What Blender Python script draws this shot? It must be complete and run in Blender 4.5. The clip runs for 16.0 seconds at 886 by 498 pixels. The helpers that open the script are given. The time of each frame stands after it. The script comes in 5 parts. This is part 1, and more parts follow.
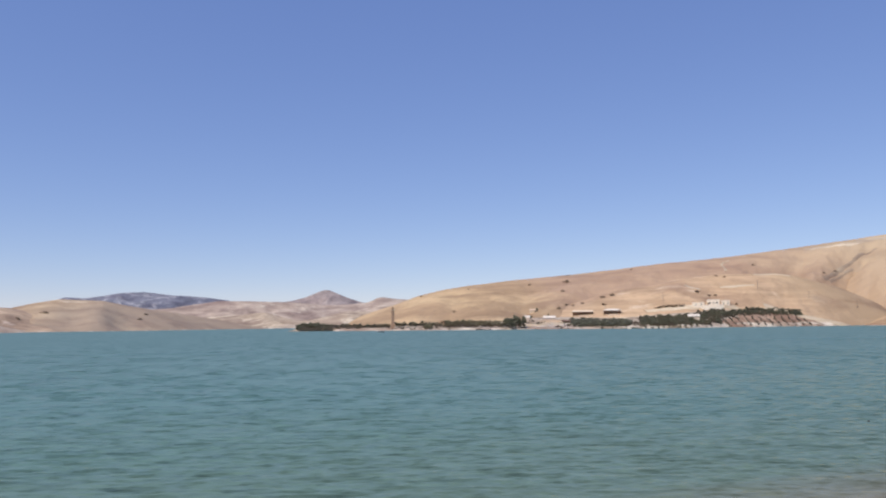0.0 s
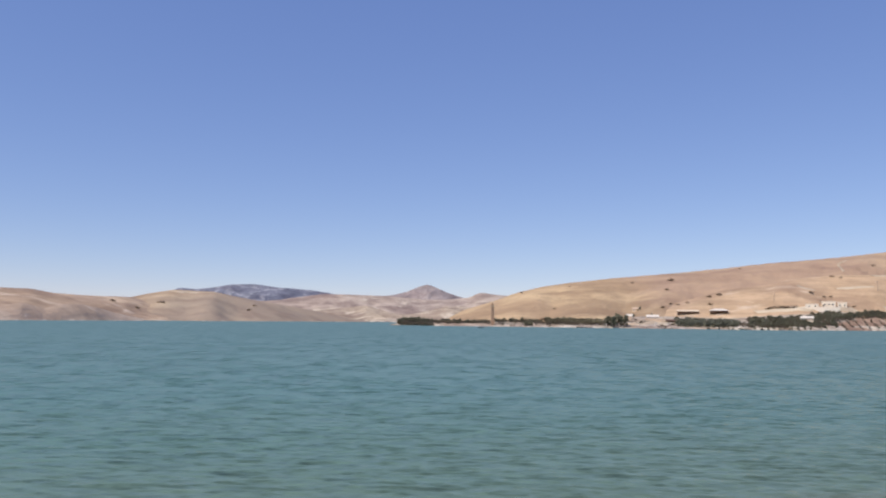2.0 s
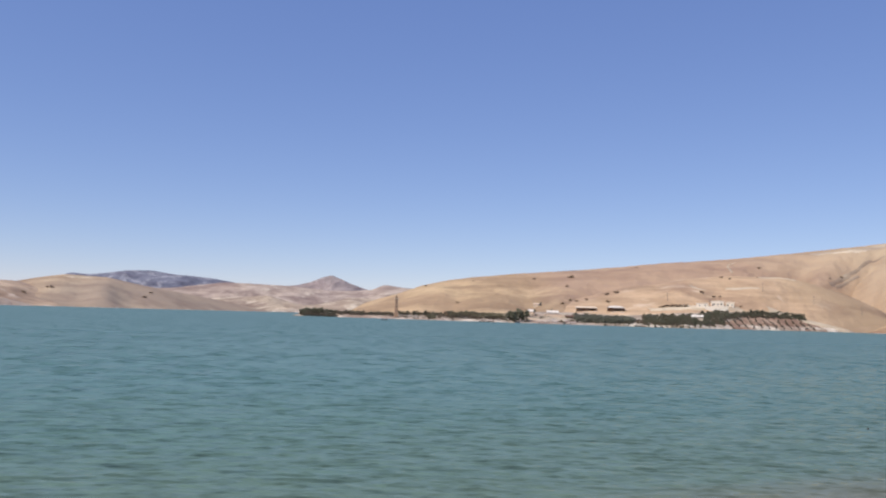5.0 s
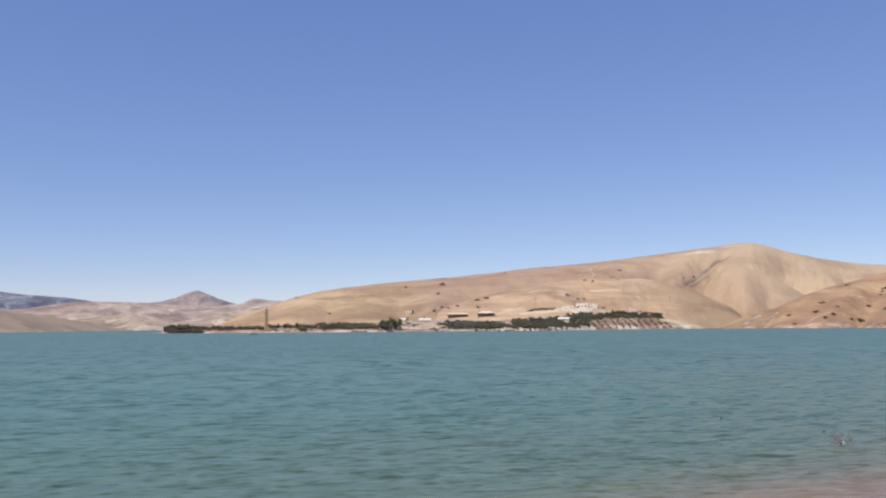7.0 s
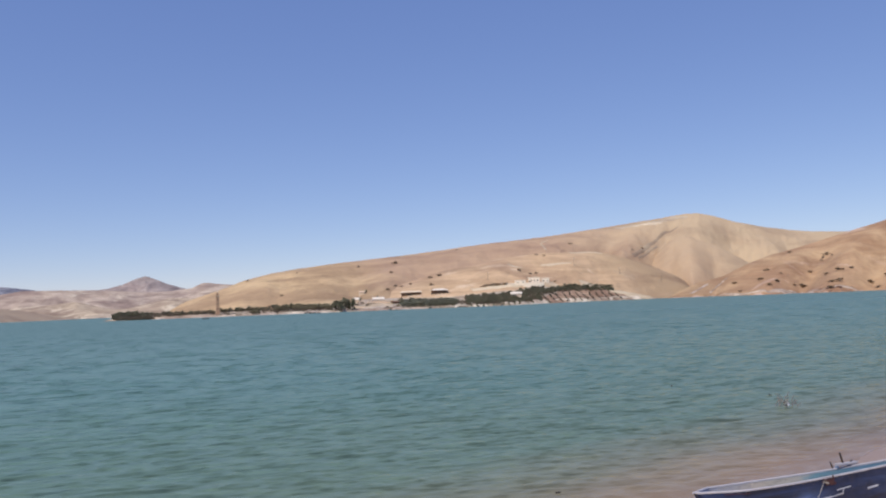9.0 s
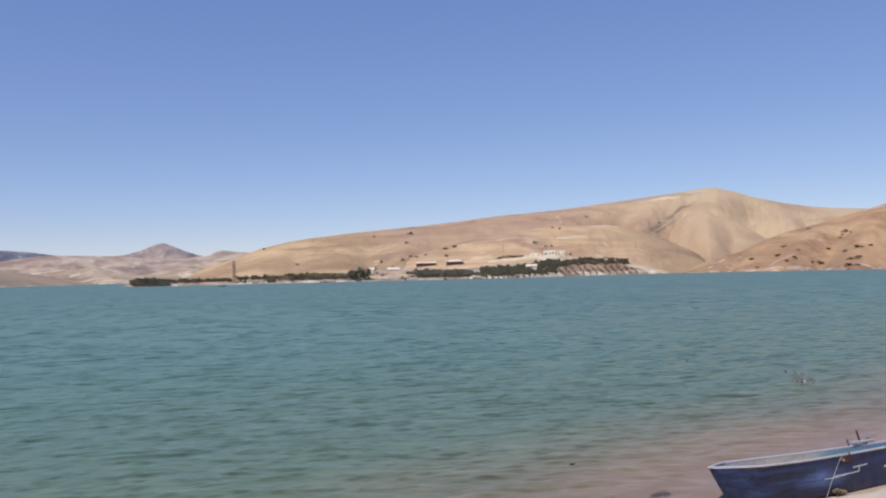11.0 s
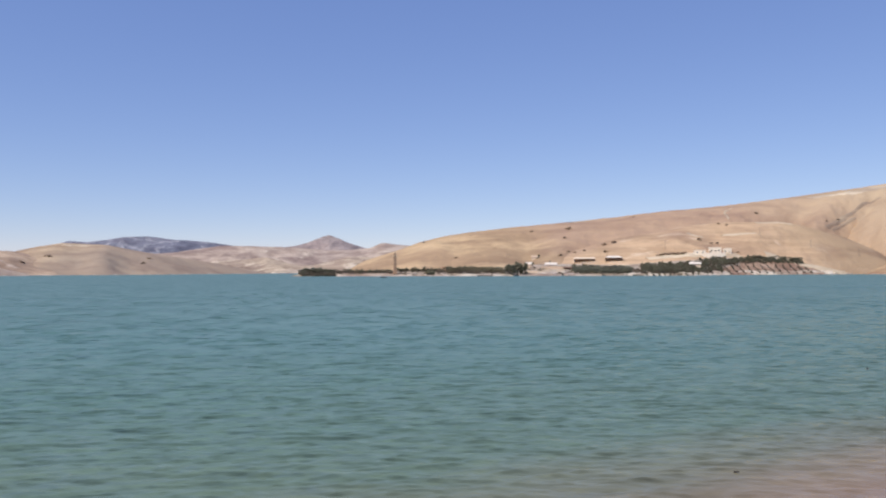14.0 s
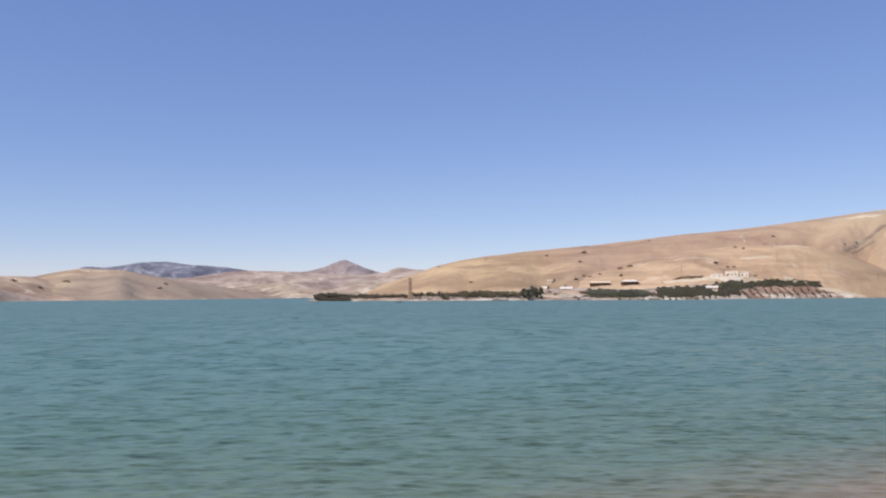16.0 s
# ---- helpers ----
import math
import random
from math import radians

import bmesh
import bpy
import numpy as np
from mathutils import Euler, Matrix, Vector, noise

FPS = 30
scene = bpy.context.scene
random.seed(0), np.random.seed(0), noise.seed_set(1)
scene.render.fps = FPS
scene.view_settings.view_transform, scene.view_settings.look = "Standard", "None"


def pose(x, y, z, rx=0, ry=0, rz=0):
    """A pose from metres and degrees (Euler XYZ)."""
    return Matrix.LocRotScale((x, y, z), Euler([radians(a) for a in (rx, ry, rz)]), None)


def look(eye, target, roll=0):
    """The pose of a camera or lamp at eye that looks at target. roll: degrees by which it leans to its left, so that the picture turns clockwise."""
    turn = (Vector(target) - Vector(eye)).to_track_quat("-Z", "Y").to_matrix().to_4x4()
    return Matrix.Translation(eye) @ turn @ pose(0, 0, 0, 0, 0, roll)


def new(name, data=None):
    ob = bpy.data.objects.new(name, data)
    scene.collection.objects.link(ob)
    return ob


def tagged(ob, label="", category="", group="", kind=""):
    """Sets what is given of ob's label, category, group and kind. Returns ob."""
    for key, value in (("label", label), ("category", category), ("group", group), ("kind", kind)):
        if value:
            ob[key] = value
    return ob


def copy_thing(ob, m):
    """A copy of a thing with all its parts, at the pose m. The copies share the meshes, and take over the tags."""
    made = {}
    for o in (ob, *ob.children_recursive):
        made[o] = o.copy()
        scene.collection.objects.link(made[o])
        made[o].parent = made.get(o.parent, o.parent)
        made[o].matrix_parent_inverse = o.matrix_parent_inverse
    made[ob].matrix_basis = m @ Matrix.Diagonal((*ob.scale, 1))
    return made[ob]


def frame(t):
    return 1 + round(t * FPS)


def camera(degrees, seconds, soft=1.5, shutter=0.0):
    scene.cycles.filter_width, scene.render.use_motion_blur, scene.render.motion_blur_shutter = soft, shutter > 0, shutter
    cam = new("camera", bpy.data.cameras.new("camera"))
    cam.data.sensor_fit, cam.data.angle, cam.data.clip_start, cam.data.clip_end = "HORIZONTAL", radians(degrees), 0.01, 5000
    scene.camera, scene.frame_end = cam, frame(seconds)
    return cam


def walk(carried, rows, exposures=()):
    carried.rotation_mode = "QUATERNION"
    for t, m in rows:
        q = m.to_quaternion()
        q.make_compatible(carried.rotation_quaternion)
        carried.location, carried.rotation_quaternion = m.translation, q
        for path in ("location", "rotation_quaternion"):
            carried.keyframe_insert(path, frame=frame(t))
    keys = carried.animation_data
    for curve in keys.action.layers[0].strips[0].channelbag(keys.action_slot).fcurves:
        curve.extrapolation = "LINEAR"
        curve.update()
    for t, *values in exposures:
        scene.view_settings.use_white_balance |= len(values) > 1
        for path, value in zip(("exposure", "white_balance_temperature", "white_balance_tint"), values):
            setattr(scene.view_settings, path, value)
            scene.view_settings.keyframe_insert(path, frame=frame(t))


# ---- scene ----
# The eye stands on a bank 4 m above a lake, turns on the spot and sways by a hand's width.
# Bearings are degrees clockwise from the y axis; distances are metres from the eye.
EYE = 4.0
cam = camera(56.0, 16.0, soft=2.15)
# seconds, yaw, pitch, lean
PATH = [
    (0, -8.04, 5.25, 0.48),
    (0.5, -3.96, 5.15, -0.65),
    (1, 0.05, 5.02, -1.29),
    (1.5, 0.39, 4.94, -1.02),
    (2, -1.11, 4.95, -0.74),
    (2.5, -2.49, 4.79, -0.55),
    (3, -3.38, 4.39, -0.62),
    (5.5, -8.99, 4.61, -1.72),
    (6, -10.71, 4.67, -1.23),
    (6.5, -13.59, 5.17, -0.71),
    (7, -16.52, 5.34, 0.36),
    (7.5, -17.37, 4.60, 1.31),
    (8, -18.02, 4.31, 1.52),
    (8.5, -18.91, 4.09, 1.83),
    (9, -19.80, 3.74, 2.19),
    (9.2, -20.08, 3.61, 2.20),
    (11.3, -18.06, 1.63, 1.07),
    (11.5, -17.43, 1.54, 1.07),
    (12, -15.84, 1.17, 0.67),
    (12.5, -13.86, 1.20, 0.47),
    (13, -10.97, 1.55, 0.25),
    (13.5, -9.00, 1.50, 0.14),
    (14, -7.87, 1.55, 0.10),
    (14.5, -7.29, 1.51, 0.15),
    (15, -6.63, 2.02, 0.34),
    (15.5, -6.64, 2.84, 0.30),
    (16, -6.84, 3.23, 0.23),
]


def aim(t, yaw, pitch, lean):
    sway = 0.02 if t < 10 else -0.05
    return pose(0.81 * sway, -0.59 * sway, EYE, 0, 0, yaw) @ pose(0, 0, 0, 90 + pitch) @ pose(0, 0, 0, 0, 0, -lean)


walk(cam, [(t, aim(t, a, b, c)) for t, a, b, c in PATH], exposures=[(0, 0.0), (7.5, 0.0), (9.0, -0.06), (11.3, -0.06), (12.5, 0.02), (16, 0.04)])

# ---- light ----
SUN_BEARING, SUN_HEIGHT = -128.0, 55.0
world = bpy.data.worlds.new("sky")
scene.world = world
world.use_nodes = True
wn = world.node_tree
sky = wn.nodes.new("ShaderNodeTexSky")
sky.sky_type = "NISHITA"
sky.sun_disc = False
sky.sun_elevation = radians(SUN_HEIGHT)
sky.sun_rotation = radians(SUN_BEARING)
sky.altitude = 800
sky.air_density = 0.95
sky.dust_density = 0.0
sky.ozone_density = 2.8
back = wn.nodes["Background"]
back.inputs["Strength"].default_value = 0.133
tint = wn.nodes.new("ShaderNodeMix")
tint.data_type, tint.blend_type = "RGBA", "MULTIPLY"
tint.inputs[0].default_value = 1.0
tint.inputs[7].default_value = (0.651, 0.58, 0.52, 1)
wn.links.new(sky.outputs[0], tint.inputs[6])
# even blue airlight over the whole sky
veil = wn.nodes.new("ShaderNodeMix")
veil.data_type, veil.blend_type = "RGBA", "ADD"
veil.inputs[0].default_value = 1.0
veil.inputs[7].default_value = (0.39, 0.70, 2.25, 1)
wn.links.new(tint.outputs[2], veil.inputs[6])
wn.links.new(veil.outputs[2], back.inputs["Color"])
sun = new("sun", bpy.data.lights.new("sun", "SUN"))
sun.data.energy, sun.data.angle, sun.data.color = 3.6, radians(0.5), (1.0, 0.935, 0.835)
b, h = radians(SUN_BEARING), radians(SUN_HEIGHT)
sun_way = Vector((math.sin(b) * math.cos(h), math.cos(b) * math.cos(h), math.sin(h)))
sun.matrix_world = look(sun_way * 50, (0, 0, 0))


# ---- materials ----
class Shade:
    """A node material with a few shortcuts."""

    def __init__(self, name, rough=0.8, metal=0.0):
        self.m = bpy.data.materials.new(name)
        self.m.use_nodes = True
        self.t = self.m.node_tree
        self.p = self.t.nodes["Principled BSDF"]
        self.p.inputs["Roughness"].default_value = rough
        self.p.inputs["Metallic"].default_value = metal
        self.geo = self.t.nodes.new("ShaderNodeNewGeometry")

    def set(self, socket, value):
        if isinstance(value, bpy.types.NodeSocket):
            self.t.links.new(value, socket)
        else:
            socket.default_value = value

    def math(self, op, a, b=0.0, clamp=False):
        n = self.t.nodes.new("ShaderNodeMath")
        n.operation, n.use_clamp = op, clamp
        self.set(n.inputs[0], a)
        self.set(n.inputs[1], b)
        return n.outputs[0]

    def where(self, sx=1.0, sy=1.0, sz=1.0, turn=0.0, local=False):
        n = self.t.nodes.new("ShaderNodeMapping")
        n.inputs["Scale"].default_value = (sx, sy, sz)
        n.inputs["Rotation"].default_value = (0, 0, radians(turn))
        if local:
            src = self.t.nodes.new("ShaderNodeTexCoord").outputs["Object"]
        else:
            src = self.geo.outputs["Position"]
        self.t.links.new(src, n.inputs["Vector"])
        return n.outputs[0]

    def noise(self, vector, scale, detail=4.0, rough=0.55, warp=0.0):
        n = self.t.nodes.new("ShaderNodeTexNoise")
        n.inputs["Scale"].default_value = scale
        n.inputs["Detail"].default_value = detail
        n.inputs["Roughness"].default_value = rough
        n.inputs["Distortion"].default_value = warp
        self.t.links.new(vector, n.inputs["Vector"])
        return n.outputs["Fac"]

    def ramp(self, fac, *stops):
        n = self.t.nodes.new("ShaderNodeValToRGB")
        e = n.color_ramp.elements
        while len(e) < len(stops):
            e.new(0.5)
        for i, (at, c) in enumerate(stops):
            e[i].position = at
            e[i].color = (*c, 1) if isinstance(c, tuple) else (c, c, c, 1)
        self.set(n.inputs[0], fac)
        return n.outputs[0]

    def mix(self, fac, a, b, kind="MIX"):
        n = self.t.nodes.new("ShaderNodeMix")
        n.data_type, n.blend_type = "RGBA", kind
        self.set(n.inputs[0], fac)
        for s, v in ((n.inputs[6], a), (n.inputs[7], b)):
            self.set(s, (*v, 1) if isinstance(v, tuple) else v)
        return n.outputs[2]

    def vector(self, op, a, b=(0.0, 0.0, 0.0)):
        n = self.t.nodes.new("ShaderNodeVectorMath")
        n.operation = op
        self.set(n.inputs[0], a)
        self.set(n.inputs[1], b)
        return n.outputs[0]

    def scaled(self, a, k):
        n = self.t.nodes.new("ShaderNodeVectorMath")
        n.operation = "SCALE"
        self.set(n.inputs[0], a)
        self.set(n.inputs["Scale"], k)
        return n.outputs[0]

    def random(self):
        return self.t.nodes.new("ShaderNodeObjectInfo").outputs["Random"]

    def island(self):
        return self.geo.outputs["Random Per Island"]

    def colour(self, value):
        self.set(self.p.inputs["Base Color"], (*value, 1) if isinstance(value, tuple) else value)
        return self

    def bump(self, height, strength=0.4, distance=0.05, under=None):
        n = self.t.nodes.new("ShaderNodeBump")
        n.inputs["Strength"].default_value = strength
        n.inputs["Distance"].default_value = distance
        self.t.links.new(height, n.inputs["Height"])
        if under is not None:
            self.t.links.new(under, n.inputs["Normal"])
        self.t.links.new(n.outputs[0], self.p.inputs["Normal"])
        return n.outputs[0]


def plain(name, c, rough=0.75, metal=0.0, vary=0.25, scale=3.0, bump=0.3, depth=0.01, local=True):
    """Paint, wood or plaster with blotches, grain and a slight difference from piece to piece."""
    s = Shade(name, rough, metal)
    v = s.where(local=local)
    big, fine = s.noise(v, scale, 3), s.noise(v, scale * 9, 5, 0.65)
    dark = tuple(x * (1 - vary) for x in c)
    light = tuple(min(1, x * (1 + vary * 0.7)) for x in c)
    col = s.mix(big, dark, light)
    col = s.mix(s.math("MULTIPLY", fine, 0.35), col, dark)
    s.colour(s.mix(s.math("MULTIPLY", s.random(), 0.25), col, light))
    s.bump(fine, bump, depth)
    return s.m


def dry_hill(name, low, mid, high, seed, patch=(0.62, 0.52, 0.40), patch_cut=0.66, streak=0.18, ring=0.0, cut=(0.36, 0.52, 0.70), zones=(), grain=1.0, mottle=0.9):
    """Parched grass slopes: broad fields of colour, sheep tracks along the slope, bare pale soil in patches, speckle."""
    s = Shade(name, 0.95)
    s.p.inputs["Specular IOR Level"].default_value = 0.1
    v = s.where(grain, grain, grain)
    shifted = s.t.nodes.new("ShaderNodeVectorMath")
    shifted.operation = "ADD"
    shifted.inputs[1].default_value = (seed * 137.0, seed * 71.0, 0)
    s.t.links.new(v, shifted.inputs[0])
    v = shifted.outputs[0]
    broad = s.noise(v, 0.0035, 4, 0.55, 0.6)
    field = s.noise(v, 0.014, 5, 0.6, 0.4)
    fine = s.noise(v, 0.09, 6, 0.7)
    tall = s.where(0.004, 0.004, 0.10)
    bands = s.noise(tall, 1.0, 4, 0.6, 0.8)
    c = s.ramp(broad, (cut[0], low), (cut[1], mid), (cut[2], high))
    c = s.mix(s.math("MULTIPLY", s.ramp(field, (0.42, 0.0), (0.60, 1.0)), 0.85), c, tuple(x * 0.80 for x in low))
    c = s.mix(s.math("MULTIPLY", s.ramp(bands, (0.46, 0.0), (0.62, 1.0)), streak), c, tuple(min(1, x * 1.16) for x in high))
    c = s.mix(s.math("MULTIPLY", s.ramp(s.noise(v, 0.010, 6, 0.62, 1.2), (patch_cut, 0.0), (patch_cut + 0.07, 1.0)), 0.75), c, patch)
    c = s.mix(s.math("MULTIPLY", s.ramp(fine, (0.5, 0.0), (0.75, 1.0)), 0.5), c, tuple(x * 0.62 for x in low))
    if zones:
        # broad belts of another tone, some of them painted shade: where they begin and are full, going east, their
        # colour and weight
        place = s.t.nodes.new("ShaderNodeSeparateXYZ")
        s.t.links.new(s.geo.outputs["Position"], place.inputs[0])
        across = s.math("ADD", place.outputs[0], s.math("MULTIPLY", s.math("SUBTRACT", broad, 0.5), 240.0))
        for x0, x1, tone, weight in zones:
            inside = s.math("DIVIDE", s.math("SUBTRACT", across, x0), x1 - x0, True)
            inside = s.math("MULTIPLY", inside, s.math("ADD", s.math("MULTIPLY", field, 0.7), weight - 0.35), True)
            c = s.mix(inside, c, tone)
    # thin and thick growth, in patches a hundred metres across
    c = s.mix(mottle, c, s.ramp(s.noise(s.where(1.0, 1.0, 2.2), 0.0085, 4, 0.5, 0.3), (0.37, (0.70, 0.67, 0.69)), (0.49, (0.93, 0.93, 0.93)), (0.62, (1.0, 1.0, 0.98))), "MULTIPLY")
    if ring:
        # ground bleached between high and low water
        xyz = s.t.nodes.new("ShaderNodeSeparateXYZ")
        s.t.links.new(s.geo.outputs["Position"], xyz.inputs[0])
        level = s.math("DIVIDE", xyz.outputs[2], ring)
        edge = s.math("ADD", s.math("MULTIPLY", level, 0.6), s.math("MULTIPLY", s.noise(s.where(1, 1, 0.25), 0.028, 5, 0.68, 1.0), 1.5))
        c = s.mix(s.math("MULTIPLY", s.ramp(edge, (0.0, 1.0), (0.68, 1.0), (0.78, 0.0)), 0.82), c, patch)
    s.colour(c)
    s.bump(s.noise(v, 0.04, 6, 0.65), 0.6, 6.0)
    return s.m


# first zone: shade on the hill's eastern side, put into the colour; second: yellower grass
M_MAIN = dry_hill("dry_grass_gold", (0.47, 0.315, 0.188), (0.61, 0.425, 0.247), (0.70, 0.515, 0.305), 1, streak=0.05, cut=(0.40, 0.52, 0.64), mottle=0.6, zones=((275.0, 345.0, (0.48, 0.318, 0.218), 0.7), (640.0, 960.0, (0.58, 0.438, 0.278), 0.75)))
# the zone paints the spur's right flank darker, as turned from the sun
M_SPUR = dry_hill("dry_grass_orange", (0.56, 0.375, 0.23), (0.68, 0.465, 0.285), (0.77, 0.555, 0.35), 2, patch=(0.82, 0.63, 0.44), patch_cut=0.57, streak=0.35, cut=(0.40, 0.50, 0.62), zones=((540.0, 640.0, (0.45, 0.316, 0.195), 1.0),))
M_RED = dry_hill("red_earth_slope", (0.43, 0.252, 0.148), (0.54, 0.352, 0.205), (0.62, 0.445, 0.26), 3, patch=(0.64, 0.45, 0.34), patch_cut=0.62, ring=9.0, cut=(0.40, 0.50, 0.62))
M_LEFT = dry_hill("tan_slope", (0.40, 0.27, 0.18), (0.51, 0.365, 0.24), (0.60, 0.455, 0.30), 4, ring=4.0, cut=(0.42, 0.50, 0.60), zones=((-430.0, -350.0, (0.40, 0.305, 0.225), 0.8),))
M_CLIFF = dry_hill("eroded_bank", (0.44, 0.30, 0.205), (0.55, 0.395, 0.265), (0.66, 0.49, 0.34), 5, patch=(0.74, 0.59, 0.45), patch_cut=0.58, ring=12.0, cut=(0.40, 0.50, 0.62))
# distance haze is mixed into the colours of M_FAR, M_PEAK and M_BLUE
M_FAR = dry_hill("hazy_mauve_slope", (0.40, 0.295, 0.24), (0.50, 0.385, 0.305), (0.58, 0.46, 0.365), 6, patch=(0.70, 0.60, 0.47), patch_cut=0.58, ring=9.0, cut=(0.40, 0.50, 0.62))
M_GULLY = dry_hill("bleached_gullies", (0.40, 0.29, 0.215), (0.50, 0.38, 0.275), (0.59, 0.47, 0.34), 15, patch=(0.80, 0.67, 0.50), patch_cut=0.52, ring=16.0)
M_PEAK = dry_hill("hazy_scree", (0.35, 0.29, 0.275), (0.45, 0.365, 0.33), (0.54, 0.45, 0.395), 7, patch=(0.56, 0.47, 0.41), patch_cut=0.58)
M_BLUE = dry_hill("hazy_scrub", (0.175, 0.18, 0.225), (0.23, 0.23, 0.275), (0.31, 0.30, 0.335), 8, patch=(0.42, 0.405, 0.42), patch_cut=0.54)
M_SCARP = dry_hill("pale_scarp", (0.52, 0.375, 0.27), (0.60, 0.455, 0.34), (0.68, 0.545, 0.42), 16, patch=(0.78, 0.66, 0.53), patch_cut=0.58, streak=0.05, ring=5.0, cut=(0.42, 0.50, 0.58))
M_SPIT = dry_hill("pale_beach_soil", (0.40, 0.30, 0.215), (0.54, 0.43, 0.32), (0.66, 0.55, 0.43), 9, patch=(0.74, 0.64, 0.53), patch_cut=0.55, cut=(0.41, 0.49, 0.57), grain=4.0)
M_BANK = dry_hill("red_bank_soil", (0.30, 0.185, 0.125), (0.42, 0.27, 0.185), (0.49, 0.335, 0.24), 10, patch=(0.53, 0.39, 0.29), patch_cut=0.56, cut=(0.41, 0.49, 0.57), grain=4.0)


def shore_distance(s):
    """Metres offshore from the near waterline."""
    x = s.t.nodes.new("ShaderNodeSeparateXYZ")
    s.t.links.new(s.geo.outputs["Position"], x.inputs[0])
    d = s.math("SUBTRACT", s.math("SUBTRACT", x.outputs[1], 9.2), s.math("MULTIPLY", x.outputs[0], 0.4))
    return s.math("DIVIDE", d, 1.077)


def make_sand():
    s = Shade("wet_sand", 0.7)
    v = s.where()
    c = s.ramp(s.noise(v, 0.7, 5, 0.6, 0.3), (0.3, (0.38, 0.27, 0.195)), (0.7, (0.52, 0.39, 0.29)))
    c = s.mix(s.math("MULTIPLY", s.ramp(s.noise(v, 9.0, 4, 0.7), (0.5, 0.0), (0.7, 1.0)), 0.45), c, (0.20, 0.15, 0.11))
    # wet where the ripples wash over it
    wet = s.ramp(s.math("DIVIDE", s.math("ADD", shore_distance(s), 2.2), 2.2, True), (0.15, 0.0), (0.7, 1.0))
    s.colour(s.mix(s.math("MULTIPLY", wet, 0.75), c, (0.30, 0.205, 0.155)))
    s.set(s.p.inputs["Roughness"], s.ramp(wet, (0.0, 0.8), (1.0, 0.45)))
    s.bump(s.noise(v, 6.0, 8, 0.7), 0.6, 0.04)
    return s.m


def make_water():
    s = Shade("lake_water")
    d = s.math("DIVIDE", shore_distance(s), 40.0, True)
    wob = s.noise(s.where(1, 1, 1), 0.09, 3)
    d = s.math("ADD", d, s.math("MULTIPLY", s.math("SUBTRACT", wob, 0.5), 0.12), True)
    # silt stirred up in the shallows, clear blue-green water further out
    c = s.ramp(d, (0.0, (0.55, 0.355, 0.215)), (0.035, (0.385, 0.272, 0.167)), (0.08, (0.222, 0.205, 0.130)), (0.17, (0.146, 0.203, 0.141)), (0.5, (0.127, 0.212, 0.163)), (1.0, (0.119, 0.218, 0.181)))
    drift = s.noise(s.where(0.35, 1.0, 1.0, 6), 0.03, 4, 0.6, 0.5)
    c = s.mix(s.math("MULTIPLY", s.ramp(drift, (0.4, 0.0), (0.65, 1.0)), 0.35), c, (0.092, 0.190, 0.158))
    # glassy in the lee of the bank, ruffled by wind further out
    gloss_blur = s.ramp(s.math("DIVIDE", shore_distance(s), 200.0, True), (0.0, 0.12), (0.1, 0.16), (0.3, 0.22), (0.8, 0.30))
    cloudy = s.ramp(s.math("DIVIDE", shore_distance(s), 8.0, True), (0.0, 0.3), (0.2, 0.8), (0.5, 1.0))
    # wind waves of all lengths from ten metres down to a hand's width
    off = s.math("DIVIDE", shore_distance(s), 60.0, True)
    calm = s.ramp(off, (0.0, 0.5), (0.12, 0.92), (0.5, 1.0))
    slope = None
    open_water = s.ramp(off, (0.35, 0.15), (1.0, 1.0))
    for sx, sy, turn, scale, detail, steep, where_felt in (
            (0.42, 1.0, -2, 4.6, 2, 1.4, 1.0), (0.42, 1.0, 3, 1.9, 2, 1.4, 1.0),
            (0.8, 1.0, -2, 0.85, 2, 1.35, s.ramp(off, (0.1, 0.25), (0.6, 1.0))), (1.3, 0.6, 2, 0.30, 2, 1.2, open_water)):
        tex = s.t.nodes.new("ShaderNodeTexNoise")
        tex.inputs["Scale"].default_value, tex.inputs["Detail"].default_value = scale, detail
        s.t.links.new(s.where(sx, sy, 1.0, turn), tex.inputs["Vector"])
        lean = s.vector("MULTIPLY", s.vector("SUBTRACT", tex.outputs["Color"], (0.5, 0.5, 0.5)), (steep * 0.5, steep, 0.0))
        lean = s.scaled(lean, where_felt)
        slope = lean if slope is None else s.vector("ADD", slope, lean)
    slope = s.scaled(slope, calm)
    # the surface: waves driven shoreward by the wind, with long backs and short steep faces
    normal = s.vector("NORMALIZE", s.vector("ADD", s.geo.outputs["Normal"], s.vector("MINIMUM", slope, (1.0, -0.01, 1.0))))
    # diffuse normal mirrored against the slope: brightens the crests' far sides for added contrast
    inner = s.vector("NORMALIZE", s.vector("ADD", s.vector("MULTIPLY", s.geo.outputs["Normal"], (-1.2, -1.2, 1.0)), s.scaled(slope, -1.3)))
    # cloudy water under a surface whose waves hide one another at low angles, so that its gloss levels off
    silt = s.t.nodes.new("ShaderNodeBsdfDiffuse")
    clear = s.t.nodes.new("ShaderNodeBsdfTransparent")
    gloss = s.t.nodes.new("ShaderNodeBsdfGlossy")
    fresnel = s.t.nodes.new("ShaderNodeFresnel")
    fresnel.inputs["IOR"].default_value = 1.333
    s.set(silt.inputs["Color"], c)
    s.set(gloss.inputs["Roughness"], gloss_blur)
    s.set(silt.inputs["Normal"], inner)
    for node in (gloss, fresnel):
        s.set(node.inputs["Normal"], normal)
    share = s.math("DIVIDE", fresnel.outputs[0], s.math("ADD", 1.0, s.math("MULTIPLY", fresnel.outputs[0], 1.8)))
